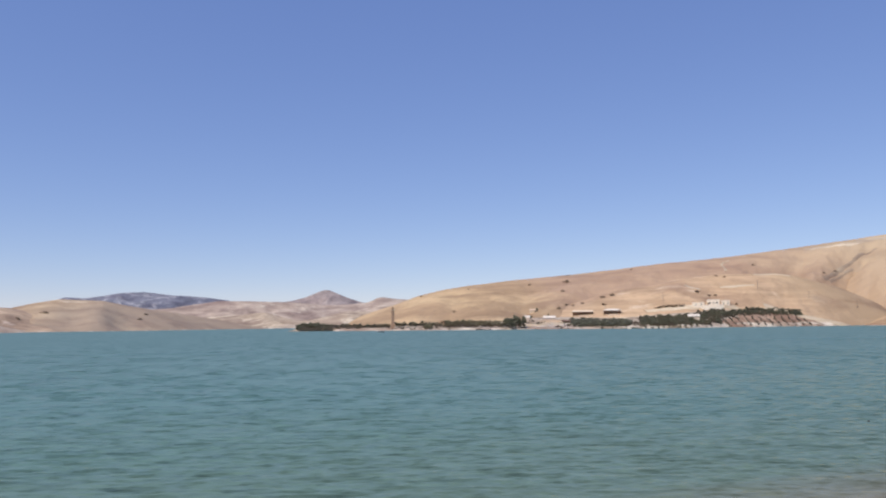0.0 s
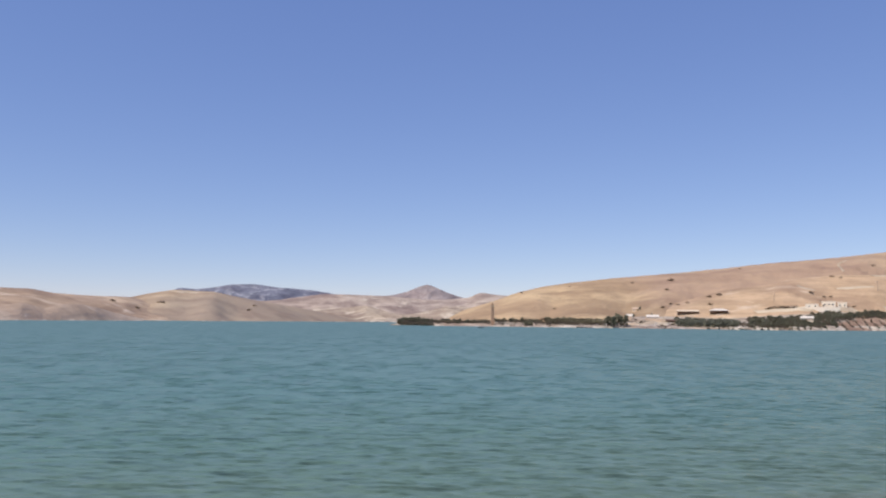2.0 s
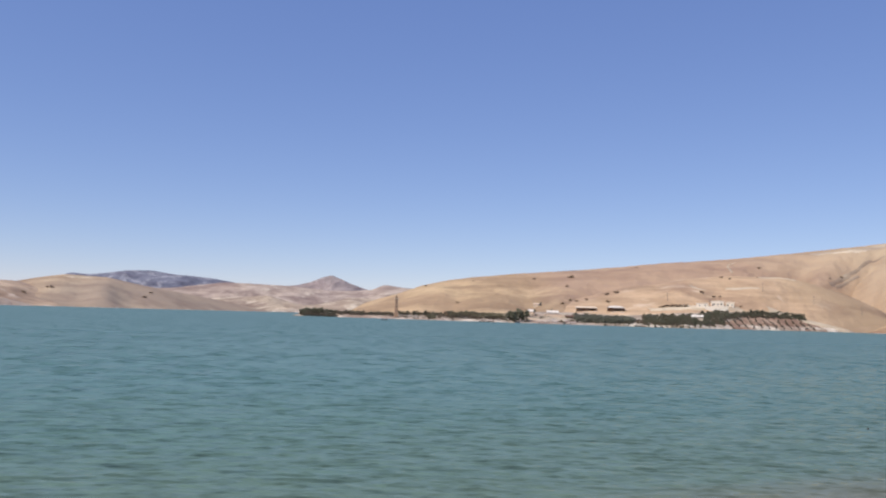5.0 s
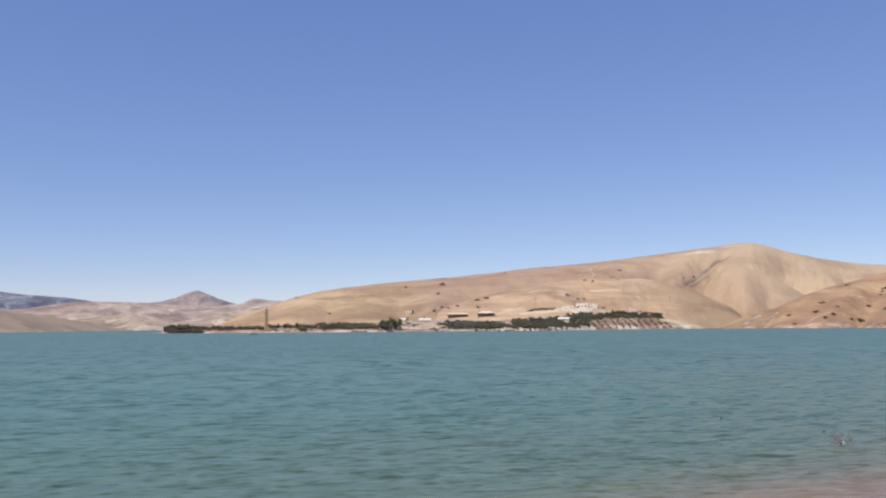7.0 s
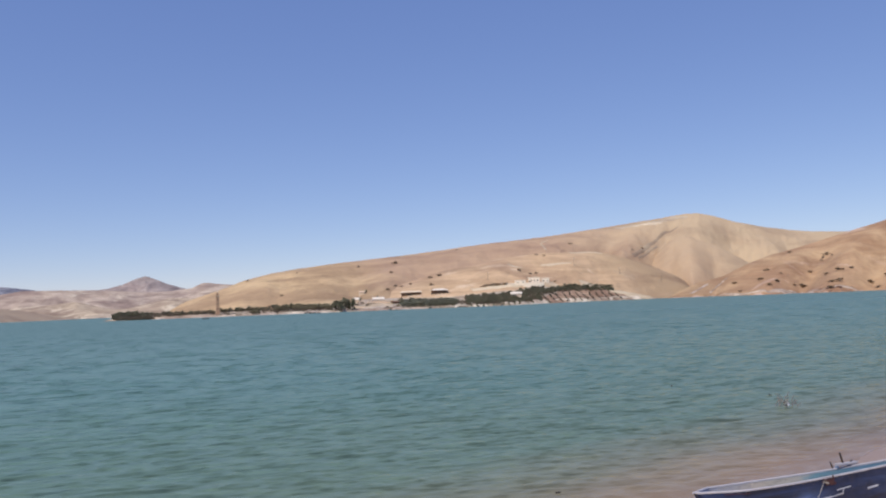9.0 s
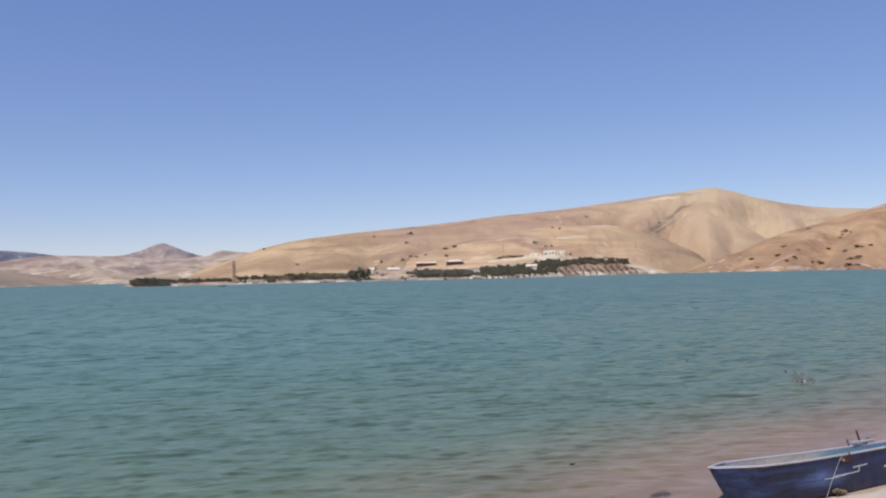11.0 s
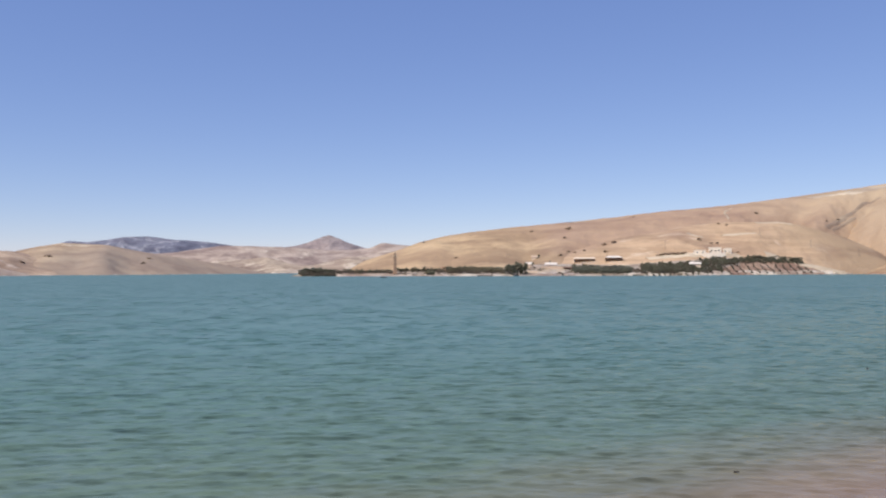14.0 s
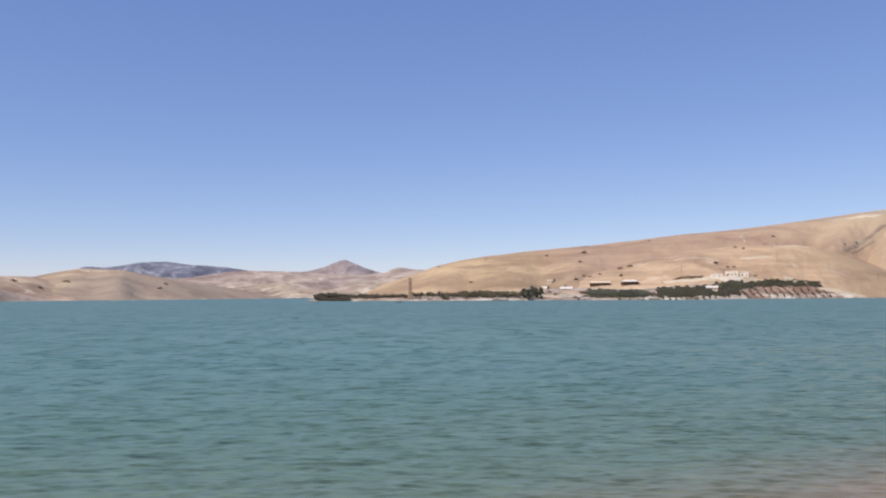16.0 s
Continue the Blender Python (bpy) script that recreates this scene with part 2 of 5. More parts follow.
    body, surface = s.t.nodes.new("ShaderNodeMixShader"), s.t.nodes.new("ShaderNodeMixShader")
    for node, fac, a, b in ((body, cloudy, clear, silt), (surface, share, body, gloss)):
        s.set(node.inputs[0], fac)
        s.set(node.inputs[1], a.outputs[0])
        s.set(node.inputs[2], b.outputs[0])
    s.t.links.new(surface.outputs[0], s.t.nodes["Material Output"].inputs["Surface"])
    s.t.nodes.remove(s.p)
    return s.m


M_SAND = make_sand()
M_WATER = make_water()

# ---- building helpers ----
def polar(bearing, dist):
    a = radians(bearing)
    return dist * math.sin(a), dist * math.cos(a)


def bearing_of(x, y):
    return math.degrees(math.atan2(x, y)), math.hypot(x, y)


def mesh_of(name, verts, faces, material, smooth=True):
    me = bpy.data.meshes.new(name)
    me.from_pydata(verts, [], faces)
    me.materials.append(material)
    if smooth:
        me.polygons.foreach_set("use_smooth", [True] * len(me.polygons))
    me.update()
    return me


def grid_faces(rows, cols, wrap=False):
    out = []
    for i in range(rows - 1):
        for j in range(cols if wrap else cols - 1):
            k = (j + 1) % cols
            out.append((i * cols + j, i * cols + k, (i + 1) * cols + k, (i + 1) * cols + j))
    return out


def part(name, bm, material, parent, label=""):
    me = bpy.data.meshes.new(name)
    bmesh.ops.recalc_face_normals(bm, faces=bm.faces)
    bm.to_mesh(me)
    bm.free()
    me.materials.append(material)
    ob = new(name, me)
    ob.parent = parent
    if label:
        tagged(ob, label)
    return ob


def box(bm, size, m=Matrix(), bevel=0.0):
    made = bmesh.ops.create_cube(bm, size=1.0, matrix=m @ Matrix.Diagonal((*size, 1)))
    if bevel:
        edges = list({e for v in made["verts"] for e in v.link_edges})
        bmesh.ops.bevel(bm, geom=edges, offset=bevel, segments=2, affect="EDGES")
    return bm


def rod(bm, a, b, r1, r2=None, sides=8):
    a, b = Vector(a), Vector(b)
    way = b - a
    m = Matrix.Translation((a + b) / 2) @ way.to_track_quat("Z", "Y").to_matrix().to_4x4()
    bmesh.ops.create_cone(bm, cap_ends=True, segments=sides, radius1=r1, radius2=r1 if r2 is None else r2, depth=way.length, matrix=m)
    return bm


def smooth_nodes(x, nodes, col, soft=0.0):
    xs = [n[0] for n in nodes]
    ys = [n[col] for n in nodes]
    if not soft:
        return float(np.interp(x, xs, ys))
    k = np.linspace(-1, 1, 9) * soft
    w = np.exp(-3 * np.linspace(-1, 1, 9) ** 2)
    return float((np.interp(x + k, xs, ys) * w).sum() / w.sum())


# ---- hills ----
# Each hill: its crest as bearing, distance and height in degrees above the eye's level, and its foot.
HILLS = []


class Hill:
    def __init__(self, crest, foot, behind, seed, rough=0.1, gully=0.9, soft=0.35, ease=0.55, spurs=(), lift=-0.2):
        self.crest, self.foot, self.behind = crest, foot, behind
        self.seed, self.rough, self.gully, self.soft, self.ease, self.spurs, self.lift = seed, rough, gully, soft, ease, spurs, lift
        self.lo, self.hi = crest[0][0], crest[-1][0]
        HILLS.append(self)

    def line(self, a):
        dc = smooth_nodes(a, self.crest, 1, self.soft)
        el = smooth_nodes(a, self.crest, 2, self.soft)
        df = smooth_nodes(a, self.foot, 1, self.soft)
        return dc, EYE + dc * math.tan(radians(el)), df

    def height(self, a, d, line=None):
        dc, zc, df = line or self.line(a)
        if d <= dc:
            v = (d - df) / max(1.0, dc - df)
        else:
            v = 1 - (d - dc) / self.behind
        if v < 0:
            return -3.0 + max(v, -1) * 3
        g = v * v * (3 - 2 * v) * self.ease + v * (1 - self.ease)
        z = -3.0 + (zc + 3.0) * g
        across = radians(a) * dc
        slope = min(1.0, 4 * v * (1 - v)) ** 0.7
        n1 = noise.fractal(Vector((across * self.gully * 0.0055 - v * 1.3, v * 1.1, self.seed * 7.3)), 1.05, 2.1, 4)
        n2 = noise.fractal(Vector((across * 0.03, d * 0.018, self.seed * 3.1)), 0.8, 2.0, 4)
        side = 1.0 if d <= dc else 0.3
        z += zc * self.rough * slope * side * (n1 - 0.25 * abs(n1)) + zc * 0.018 * n2 * (0.25 + 0.75 * slope) * side
        for top, low, amp, wide in self.spurs:
            off = (a - (low + (top - low) * v) - 0.25 * n1) / wide
            z += 2.1 * amp * math.exp(-off * off) * slope * max(0.0, 1 - v) * side * min(1.0, max(0.0, (v - self.lift) / 0.2))
        return z

    def build(self, label, material, step=0.08, rows=64):
        cols = int((self.hi - self.lo) / step) + 1
        verts = []
        lines = []
        for j in range(cols):
            a = self.lo + (self.hi - self.lo) * j / (cols - 1)
            lines.append((a, self.line(a)))
        for i in range(rows + 8):
            for a, ln in lines:
                dc, zc, df = ln
                if i < rows:
                    d = df - 6 + (dc - df + 6) * i / (rows - 1)
                else:
                    d = dc + self.behind * ((i - rows + 1) / 8)
                x, y = polar(a, d)
                verts.append((x, y, self.height(a, d, ln)))
        ob = new("hill", mesh_of("hill", verts, grid_faces(rows + 8, cols), material))
        return tagged(ob, label, "hill", kind="structure")


def land(a, d):
    """Height of the land at a bearing and distance."""
    return max([h.height(a, d) for h in HILLS if h.lo <= a <= h.hi] + [-3.0])


# spurs and gullies: bearing at the crest and at the foot, height, width in degrees
MAIN_SPURS = [(37.0, 36.4, 15, 1.0), (35.7, 33.0, -5, 0.8), (38.4, 40.6, -18, 0.9), (33.4, 31.0, 7, 1.0), (34.0, 31.0, 9, 0.8), (39.9, 43.5, 9, 0.7), (41.2, 44.6, -10, 0.6), (35.6, 33.4, -7, 0.4), (37.0, 36.6, -5, 0.5),
              (11.6, 11.4, 4, 2.2), (8.0, 6.0, 2, 1.2), (9.8, 7.6, -2, 0.9), (17.0, 15.5, 5, 1.4), (22.0, 19.0, 6, 1.3), (13.9, 13.2, -3, 1.0), (28.5, 25.5, 8, 1.2), (32.0, 29.0, -9, 0.8)]
main = Hill([(0.8, 1150, -0.2), (2.5, 1180, 0.75), (4.8, 1220, 1.47), (6.2, 1260, 2.0), (7.7, 1290, 2.37), (9.6, 1330, 2.69), (12.6, 1380, 3.02), (16.5, 1440, 3.35), (19.3, 1480, 3.61),
             (22.4, 1520, 3.96), (26.3, 1580, 4.22), (30.1, 1640, 4.63), (33.9, 1690, 5.04), (35.7, 1710, 5.26), (37.0, 1720, 5.3), (37.9, 1730, 5.04), (39.2, 1760, 4.58), (40.9, 1820, 4.13),
             (42.6, 1900, 3.8), (43.9, 1950, 3.63), (46.0, 2000, 3.5), (50.0, 2050, 3.3)],
            [(0.8, 960), (6, 860), (14, 850), (24, 920), (34, 1230), (37, 1290), (42, 1350), (50, 1400)], 700, 1, 0.06, 0.7, spurs=MAIN_SPURS)
main.build("golden dry-grass hill with faint gullies above the lake", M_MAIN, 0.08, 84)
spur = Hill([(12.5, 960, -0.1), (14.5, 1020, 0.55), (16.5, 1080, 1.3), (19.6, 1130, 2.2), (22.3, 1150, 2.63), (24.3, 1180, 3.0), (26.6, 1200, 3.17), (29.7, 1210, 3.12), (31.0, 1220, 2.94), (32.2, 1230, 2.55),
             (33.7, 1250, 2.05), (35.5, 1270, 1.15), (36.6, 1290, 0.3), (37.2, 1300, -0.2)],
            [(12.5, 840), (20, 800), (25, 850), (29, 960), (33, 1085), (37.2, 1180)], 260, 2, 0.06, 1.0, spurs=[(24.0, 22.6, 5, 0.8), (28.9, 28.2, 9, 1.2), (31.0, 30.6, -7, 1.2), (26.2, 25.6, -4, 0.7)], lift=0.40)
spur.build("lower orange-tan grassy spur in front of the hill", M_SPUR, 0.08, 64)
knoll = Hill([(32.4, 1440, 1.2), (33.1, 1450, 1.75), (33.9, 1460, 2.45), (34.5, 1470, 3.1), (35.0, 1475, 3.55), (35.6, 1480, 3.74), (36.3, 1480, 3.78), (36.9, 1480, 3.53), (38.1, 1480, 3.05), (39.6, 1480, 2.1), (40.6, 1490, 1.4), (41.6, 1500, 0.8)],
             [(32.4, 1330), (36.4, 1225), (41.6, 1340)], 330, 21, 0.045, 0.9, 0.25, 0.35, spurs=[(36.2, 36.4, 10, 1.1), (35.2, 34.6, -4, 0.4), (37.6, 38.0, -5, 0.6)])
knoll.build("rounded cream grassy knoll below the hill's summit", M_MAIN, 0.06, 56)
red = Hill([(34.6, 1130, -0.25), (35.4, 1160, 0.15), (36.4, 1200, 0.60), (38.3, 1240, 1.08), (39.8, 1290, 1.80), (41.1, 1340, 2.26), (42.9, 1390, 2.69), (44.1, 1430, 3.01), (45.9, 1460, 3.52),
            (48.2, 1500, 4.12), (50, 1530, 4.8), (54, 1560, 5.6), (62, 1560, 5.4), (80, 1500, 4.6)],
           [(34.6, 1085), (37.2, 1080), (40.6, 1040), (48, 1030), (60, 900), (80, 700)], 600, 4, 0.05, 1.0, spurs=[(43.2, 40.6, 7, 0.9), (45.0, 42.4, -7, 0.7), (47.0, 44.5, 8, 1.0), (49.0, 46.5, -8, 0.8), (38.5, 37.0, -4, 0.5)])
red.build("reddish-brown hillside dotted with dark shrubs", M_RED, 0.1, 64)
west = Hill([(-80, 1100, 2.6), (-50, 1150, 2.2), (-36, 1200, 2.1), (-29, 1250, 1.75), (-26.4, 1280, 1.70), (-25.2, 1300, 1.68), (-23.9, 1330, 1.44), (-21.9, 1380, 1.33), (-19.5, 1430, 1.3), (-17.5, 1480, 0.9), (-15, 1500, 0.1)],
            [(-80, 500), (-36, 720), (-27, 820), (-22, 980), (-15, 1200)], 500, 5, 0.16, 1.7)
west.build("eroded pinkish hill with pale cliffs at the waterline", M_CLIFF, 0.12, 60)
scarp = Hill([(-60, 640, 1.0), (-36, 760, 1.0), (-30, 830, 0.85), (-28, 860, 0.9), (-26.8, 880, 0.65), (-25.6, 900, 0.8), (-24.4, 930, 0.5), (-23.4, 960, 0.75), (-22.4, 990, 0.8), (-21.4, 1010, 0.6), (-20.2, 1050, 0.25), (-18.5, 1100, -0.1)],
             [(-60, 560), (-36, 680), (-27, 780), (-22, 930), (-18.5, 1060)], 120, 12, 0.16, 3.2, 0.25, 0.2)
scarp.build("low pale eroded cliffs scalloped by gullies at the waterline", M_SCARP, 0.06, 40)
west2 = Hill([(-22, 1500, 0.3), (-20.5, 1540, 1.0), (-19.2, 1560, 1.33), (-18.0, 1590, 1.60), (-16.7, 1620, 1.83), (-15.3, 1650, 1.78), (-14.2, 1660, 1.76), (-13.0, 1680, 1.5), (-11.6, 1700, 1.25), (-10.1, 1750, 1.02), (-8.6, 1850, 0.78), (-6, 2000, 0.3), (-4, 2100, -0.1)],
             [(-22, 1180), (-17, 1180), (-13, 1230), (-9, 1500), (-4, 1950)], 500, 6, 0.05, 1.0, spurs=[(-14.2, -14.6, 7, 1.0), (-17.4, -18.8, 3, 1.2), (-11.2, -10.0, 3, 1.1), (-12.9, -12.8, -4, 0.9)])
west2.build("tan rounded hill with a creased flank across the water", M_LEFT, 0.07, 56)
cliffs = Hill([(-10, 2450, 0.2), (-7.5, 2500, 0.7), (-5.6, 2500, 0.82), (-4.9, 2500, 0.9), (-4.1, 2500, 0.98), (-3.0, 2510, 0.7), (-1.9, 2530, 0.42), (-1.0, 2560, 0.45), (0.2, 2590, 0.72), (1.5, 2620, 1.04), (2.6, 2650, 1.0), (6, 2700, 0.7), (8, 2700, 0.3)],
              [(-10, 2150), (-5, 2250), (8, 2300)], 300, 7, 0.22, 1.5)
cliffs.build("low hills with bleached gullies above the far shore", M_GULLY, 0.06, 50)
far = Hill([(-14, 3100, 0.9), (-11.6, 3150, 1.16), (-10, 3150, 1.28), (-7, 3200, 1.75), (-5, 3200, 1.72), (-3.2, 3250, 1.68), (-1.9, 3300, 1.62), (0, 3350, 1.45), (1.8, 3350, 1.5), (2.9, 3380, 1.62), (3.6, 3400, 1.95), (4.0, 3400, 1.97), (4.6, 3400, 1.86), (5.6, 3400, 1.78), (9, 3400, 1.7), (14, 3400, 1.0)],
           [(-14, 2700), (0, 2750), (14, 2750)], 600, 8, 0.13, 0.9)
far.build("broad hills in the distance, mauve-tan with haze", M_FAR, 0.07, 50)
peak = Hill([(-4.2, 3600, 1.2), (-3.0, 3600, 1.66), (-2.2, 3600, 1.75), (-1.3, 3600, 1.99), (-0.79, 3600, 2.22), (-0.3, 3600, 2.40), (0.04, 3600, 2.49), (0.3, 3600, 2.44), (0.74, 3600, 2.26), (1.5, 3600, 1.93), (2.3, 3600, 1.68), (2.95, 3600, 1.5), (4.4, 3600, 0.8)],
            [(-4.2, 3360), (0, 3280), (4.4, 3360)], 400, 9, 0.25, 1.4, 0.10, 0.1)
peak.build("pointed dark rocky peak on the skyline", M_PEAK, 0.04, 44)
blue = Hill([(-19, 4300, 0.8), (-17.6, 4300, 1.5), (-16.4, 4300, 1.96), (-15.3, 4300, 1.9), (-14.2, 4300, 2.05), (-13.1, 4300, 2.26), (-11.6, 4300, 2.31), (-10.1, 4300, 2.12), (-7.9, 4300, 1.99), (-6.3, 4300, 1.75), (-4, 4300, 1.0)],
            [(-19, 3600), (-4, 3600)], 400, 10, 0.14, 1.1, 0.25)
blue.build("scrub mountain with bleached patches, blue-grey with haze", M_BLUE, 0.06, 50)
# the wooded tongue of land
spit = Hill([(-2.6, 735, -0.33), (-2.0, 738, -0.18), (-1, 742, -0.08), (3, 755, 0.0), (8, 770, 0.05), (12.5, 820, 0.22), (14.5, 850, 0.5), (16.5, 870, 0.5), (20, 900, 0.40), (24, 960, 0.75), (26, 1000, 0.95), (28, 1040, 0.95), (30, 1070, 0.75), (32, 1090, 0.35), (33.4, 1100, -0.02), (34.2, 1100, -0.22)],
            [(-2.6, 715), (5, 695), (12.5, 700), (20, 715), (24, 740), (26, 840), (28, 930), (30, 985), (32, 1030), (34.2, 1085)], 60, 11, 0.03, 2.0, 0.3, 0.0)
spit.build("pale sandy tongue of land along the water", M_SPIT, 0.06, 40)


# ---- ground and water ----
def near_shore(x, y):
    return (y - 9.2 - 0.4 * x) / 1.077


def ground_z(x, y):
    s = near_shore(x, y)
    r = math.hypot(x, y)
    rise = noise.fractal(Vector((x * 0.35, y * 0.35, 2.0)), 0.9, 2.1, 4)
    if s > 0:
        return max(-3.6, -0.055 * s) + 0.012 * rise
    z = -0.025 * s + 0.051 * max(0.0, -s - 2.4) ** 1.95 * (1 if s > -9 else 0)
    if s <= -9:
        z = 0.225 + 0.051 * 6.6 ** 1.95 + (-s - 9) * 0.10
    z = min(z, 60 + 0.02 * r)
    return z + 0.03 * rise


def bearings(step=0.5):
    fine = [-36 + step * i for i in range(int(98 / step) + 1)]
    coarse = [66 + 4 * i for i in range(int((360 - 36 - 66 - 1) / 4) + 1)]
    return fine + coarse


def build_ground():
    ang = bearings()
    r, radii = 0.5, [0.0]
    while r < 4700:
        radii.append(r)
        r *= 1.03 if 9 < r < 40 else 1.07 if r > 1 else 1.5
    verts = [(*polar(a, r), ground_z(*polar(a, r))) for r in radii for a in ang]
    ob = new("ground", mesh_of("ground", verts, grid_faces(len(radii), len(ang), True), M_SAND))
    tagged(ob, "damp brown sand bank sloping into the lake", "ground", kind="structure")


def build_water():
    rng = np.random.default_rng(5)
    ang = np.array(bearings(0.27))
    r, radii = 5.0, []
    while r < 4700:
        radii.append(r)
        r *= 1.01 if r < 10 else 1 + 0.0027 * max(1.0, r / 30) if r < 100 else 1.012 if r < 380 else 1.06
    radii = np.array(radii)
    A, R = np.meshgrid(np.radians(ang), radii)
    X, Y = R * np.sin(A), R * np.cos(A)
    Z = np.zeros_like(X)
    steps = np.gradient(radii)[:, None] * np.ones_like(A)
    for i in range(56):
        lam = 0.22 * 1.036 ** i * rng.uniform(0.92, 1.08)
        way = radians(rng.normal(6, 20))
        amp = 0.0115 * lam / (1 + (lam / 0.8) ** 2)
        k = 2 * math.pi / lam
        gate = np.clip((lam / steps - 2.6) / 1.6, 0, 1)
        patch = 0.6 + 0.4 * np.sin(X * 0.31 / lam + i * 1.7) * np.sin(Y * 0.23 / lam + i)
        Z += amp * gate * patch * np.sin(k * (X * math.sin(way) + Y * math.cos(way)) + rng.uniform(0, 6.28))
    s = (Y - 9.2 - 0.4 * X) / 1.077
    Z *= np.clip(0.62 + s / 12.0, 0.2, 1.0) * np.clip(0.15 + s / 1.6, 0.1, 1.0)
    verts = np.stack([X.ravel(), Y.ravel(), Z.ravel()], 1).tolist()
    ob = new("water", mesh_of("water", verts, grid_faces(len(radii), len(ang), True), M_WATER))
    tagged(ob, "rippled blue-green lake water turning brown in shallows", "water", kind="structure")


build_ground()
build_water()


# ---- plants ----
def leaf_material(name, dark, light):
    s = Shade(name, 0.7)
    c = s.mix(s.island(), dark, light)
    c = s.mix(s.math("MULTIPLY", s.random(), 0.6), c, tuple(0.5 * (a + b) * 1.25 for a, b in zip(dark, light)))
    s.colour(c)
    return s.m


M_LEAF = leaf_material("dark_green_leaves", (0.076, 0.074, 0.043), (0.172, 0.160, 0.096))
M_OLIVE = leaf_material("olive_leaves", (0.140, 0.120, 0.066), (0.250, 0.215, 0.125))
M_GREY = leaf_material("dusty_leaves", (0.085, 0.072, 0.048), (0.175, 0.145, 0.100))
M_HEDGE = leaf_material("brown_green_leaves", (0.098, 0.075, 0.049), (0.21, 0.163, 0.108))
M_ORCHARD = leaf_material("grey_green_leaves", (0.110, 0.110, 0.072), (0.210, 0.205, 0.142))
M_SHRUB = leaf_material("shrub_leaves", (0.135, 0.092, 0.052), (0.22, 0.155, 0.09))
M_BARK = plain("bark", (0.16, 0.12, 0.09), 0.9, vary=0.4, scale=5)
M_DEAD = plain("bleached_twig", (0.225, 0.185, 0.165), 0.9, vary=0.4, scale=12)


def crown_mesh(name, rng, height, width, base, clumps, leaves, size, material):
    """Leaf clumps spread over an uneven crown, with gaps between them."""
    verts, faces = [], []
    for _ in range(clumps):
        t = rng.random() ** 0.8
        r = width * math.sqrt(max(0.04, 1 - (2 * t - 0.75) ** 2 / 1.7)) * rng.uniform(0.25, 0.95)
        a = rng.uniform(0, 6.283)
        c = np.array([r * math.cos(a), r * math.sin(a), base + (height - base) * (0.12 + 0.80 * t)])
        cr = width * rng.uniform(0.28, 0.48)
        for _ in range(leaves):
            d = rng.normal(size=3)
            d /= np.linalg.norm(d)
            p = c + d * cr * rng.uniform(0.55, 1.0) * np.array([1, 1, 0.8])
            u = rng.normal(size=3)
            u /= np.linalg.norm(u)
            w = np.cross(u, d)
            w /= np.linalg.norm(w) + 1e-6
            k = size * rng.uniform(0.6, 1.3)
            n = len(verts)
            for f, g in ((-1, 0), (0, -0.55), (1, 0), (0, 0.55)):
                verts.append(tuple(p + k * (f * u + g * w)))
            faces.append((n, n + 1, n + 2, n + 3))
    return mesh_of(name, verts, faces, material, False)


def tree(label, seed, height, width, base, material, clumps=11, leaves=34, size=0.36, category="tree"):
    """An Empty at the foot, a tapered trunk with limbs, and a crown."""
    rng = np.random.default_rng(seed)
    root = tagged(new("tree" if category == "tree" else "shrub"), label, category)
    bm = bmesh.new()
    lean = rng.uniform(-0.12, 0.12, 2) * height * 0.4
    top = (lean[0], lean[1], height * 0.72)
    r = 0.028 * height + 0.02
    rod(bm, (0, 0, -0.4), (lean[0] * 0.4, lean[1] * 0.4, base + 0.25 * height), r * 1.35, r * 0.85, 7)
    rod(bm, (lean[0] * 0.4, lean[1] * 0.4, base + 0.22 * height), top, r * 0.8, r * 0.3, 6)
    for i in range(5):
        a = i * 1.257 + rng.uniform(-0.3, 0.3)
        z = base + height * (0.12 + 0.08 * i)
        q = width * rng.uniform(0.5, 0.75)
        rod(bm, (lean[0] * 0.4, lean[1] * 0.4, z), (q * math.cos(a), q * math.sin(a), min(height * 0.9, z + q * 0.7)), r * 0.45, r * 0.15, 5)
    part("trunk" if category == "tree" else "stem", bm, M_BARK, root)
    ob = new("crown", crown_mesh("crown", rng, height, width, base, clumps, leaves, size, material))
    ob.parent = root
    return root


TREES = {
    "dark": [tree("dense dark-green tree on the lake's wooded shore", 11 + i, 6.0, w, 0.35, M_LEAF, 15, 40, 0.44) for i, w in enumerate((2.3, 1.9, 2.7))],
    "olive": [tree("dusty olive-green tree on the pale shore", 21 + i, 5.0, w, 0.3, M_OLIVE, 11, 36, 0.38) for i, w in enumerate((2.2, 2.7))],
    "tall": [tree("tall broad dark-green tree beside the sandy clearing", 31 + i, 9.5, w, 0.9, M_LEAF, 16, 46, 0.5) for i, w in enumerate((3.4, 2.8))],
    "young": [tree("small dusty grey-green tree planted on red soil", 41 + i, 3.0, w, 0.5, M_GREY, 8, 26, 0.26) for i, w in enumerate((1.0, 1.3))],
    "orchard": [tree("rounded grey-green orchard tree below the pavilions", 71 + i, 5.6, w, 0.9, M_ORCHARD, 15, 40, 0.42) for i, w in enumerate((2.3, 2.7))],
    "hedge": [tree("low brown-green bush", 61 + i, 3.4, w, 0.1, M_HEDGE, 12, 34, 0.36) for i, w in enumerate((2.0, 2.4))],
    "bush": [tree("low dark-brown shrub on the dry slope", 51 + i, 2.6, w, 0.0, M_SHRUB, 10, 30, 0.36, "shrub") for i, w in enumerate((1.9, 2.5, 1.6))],
}
USED = set()


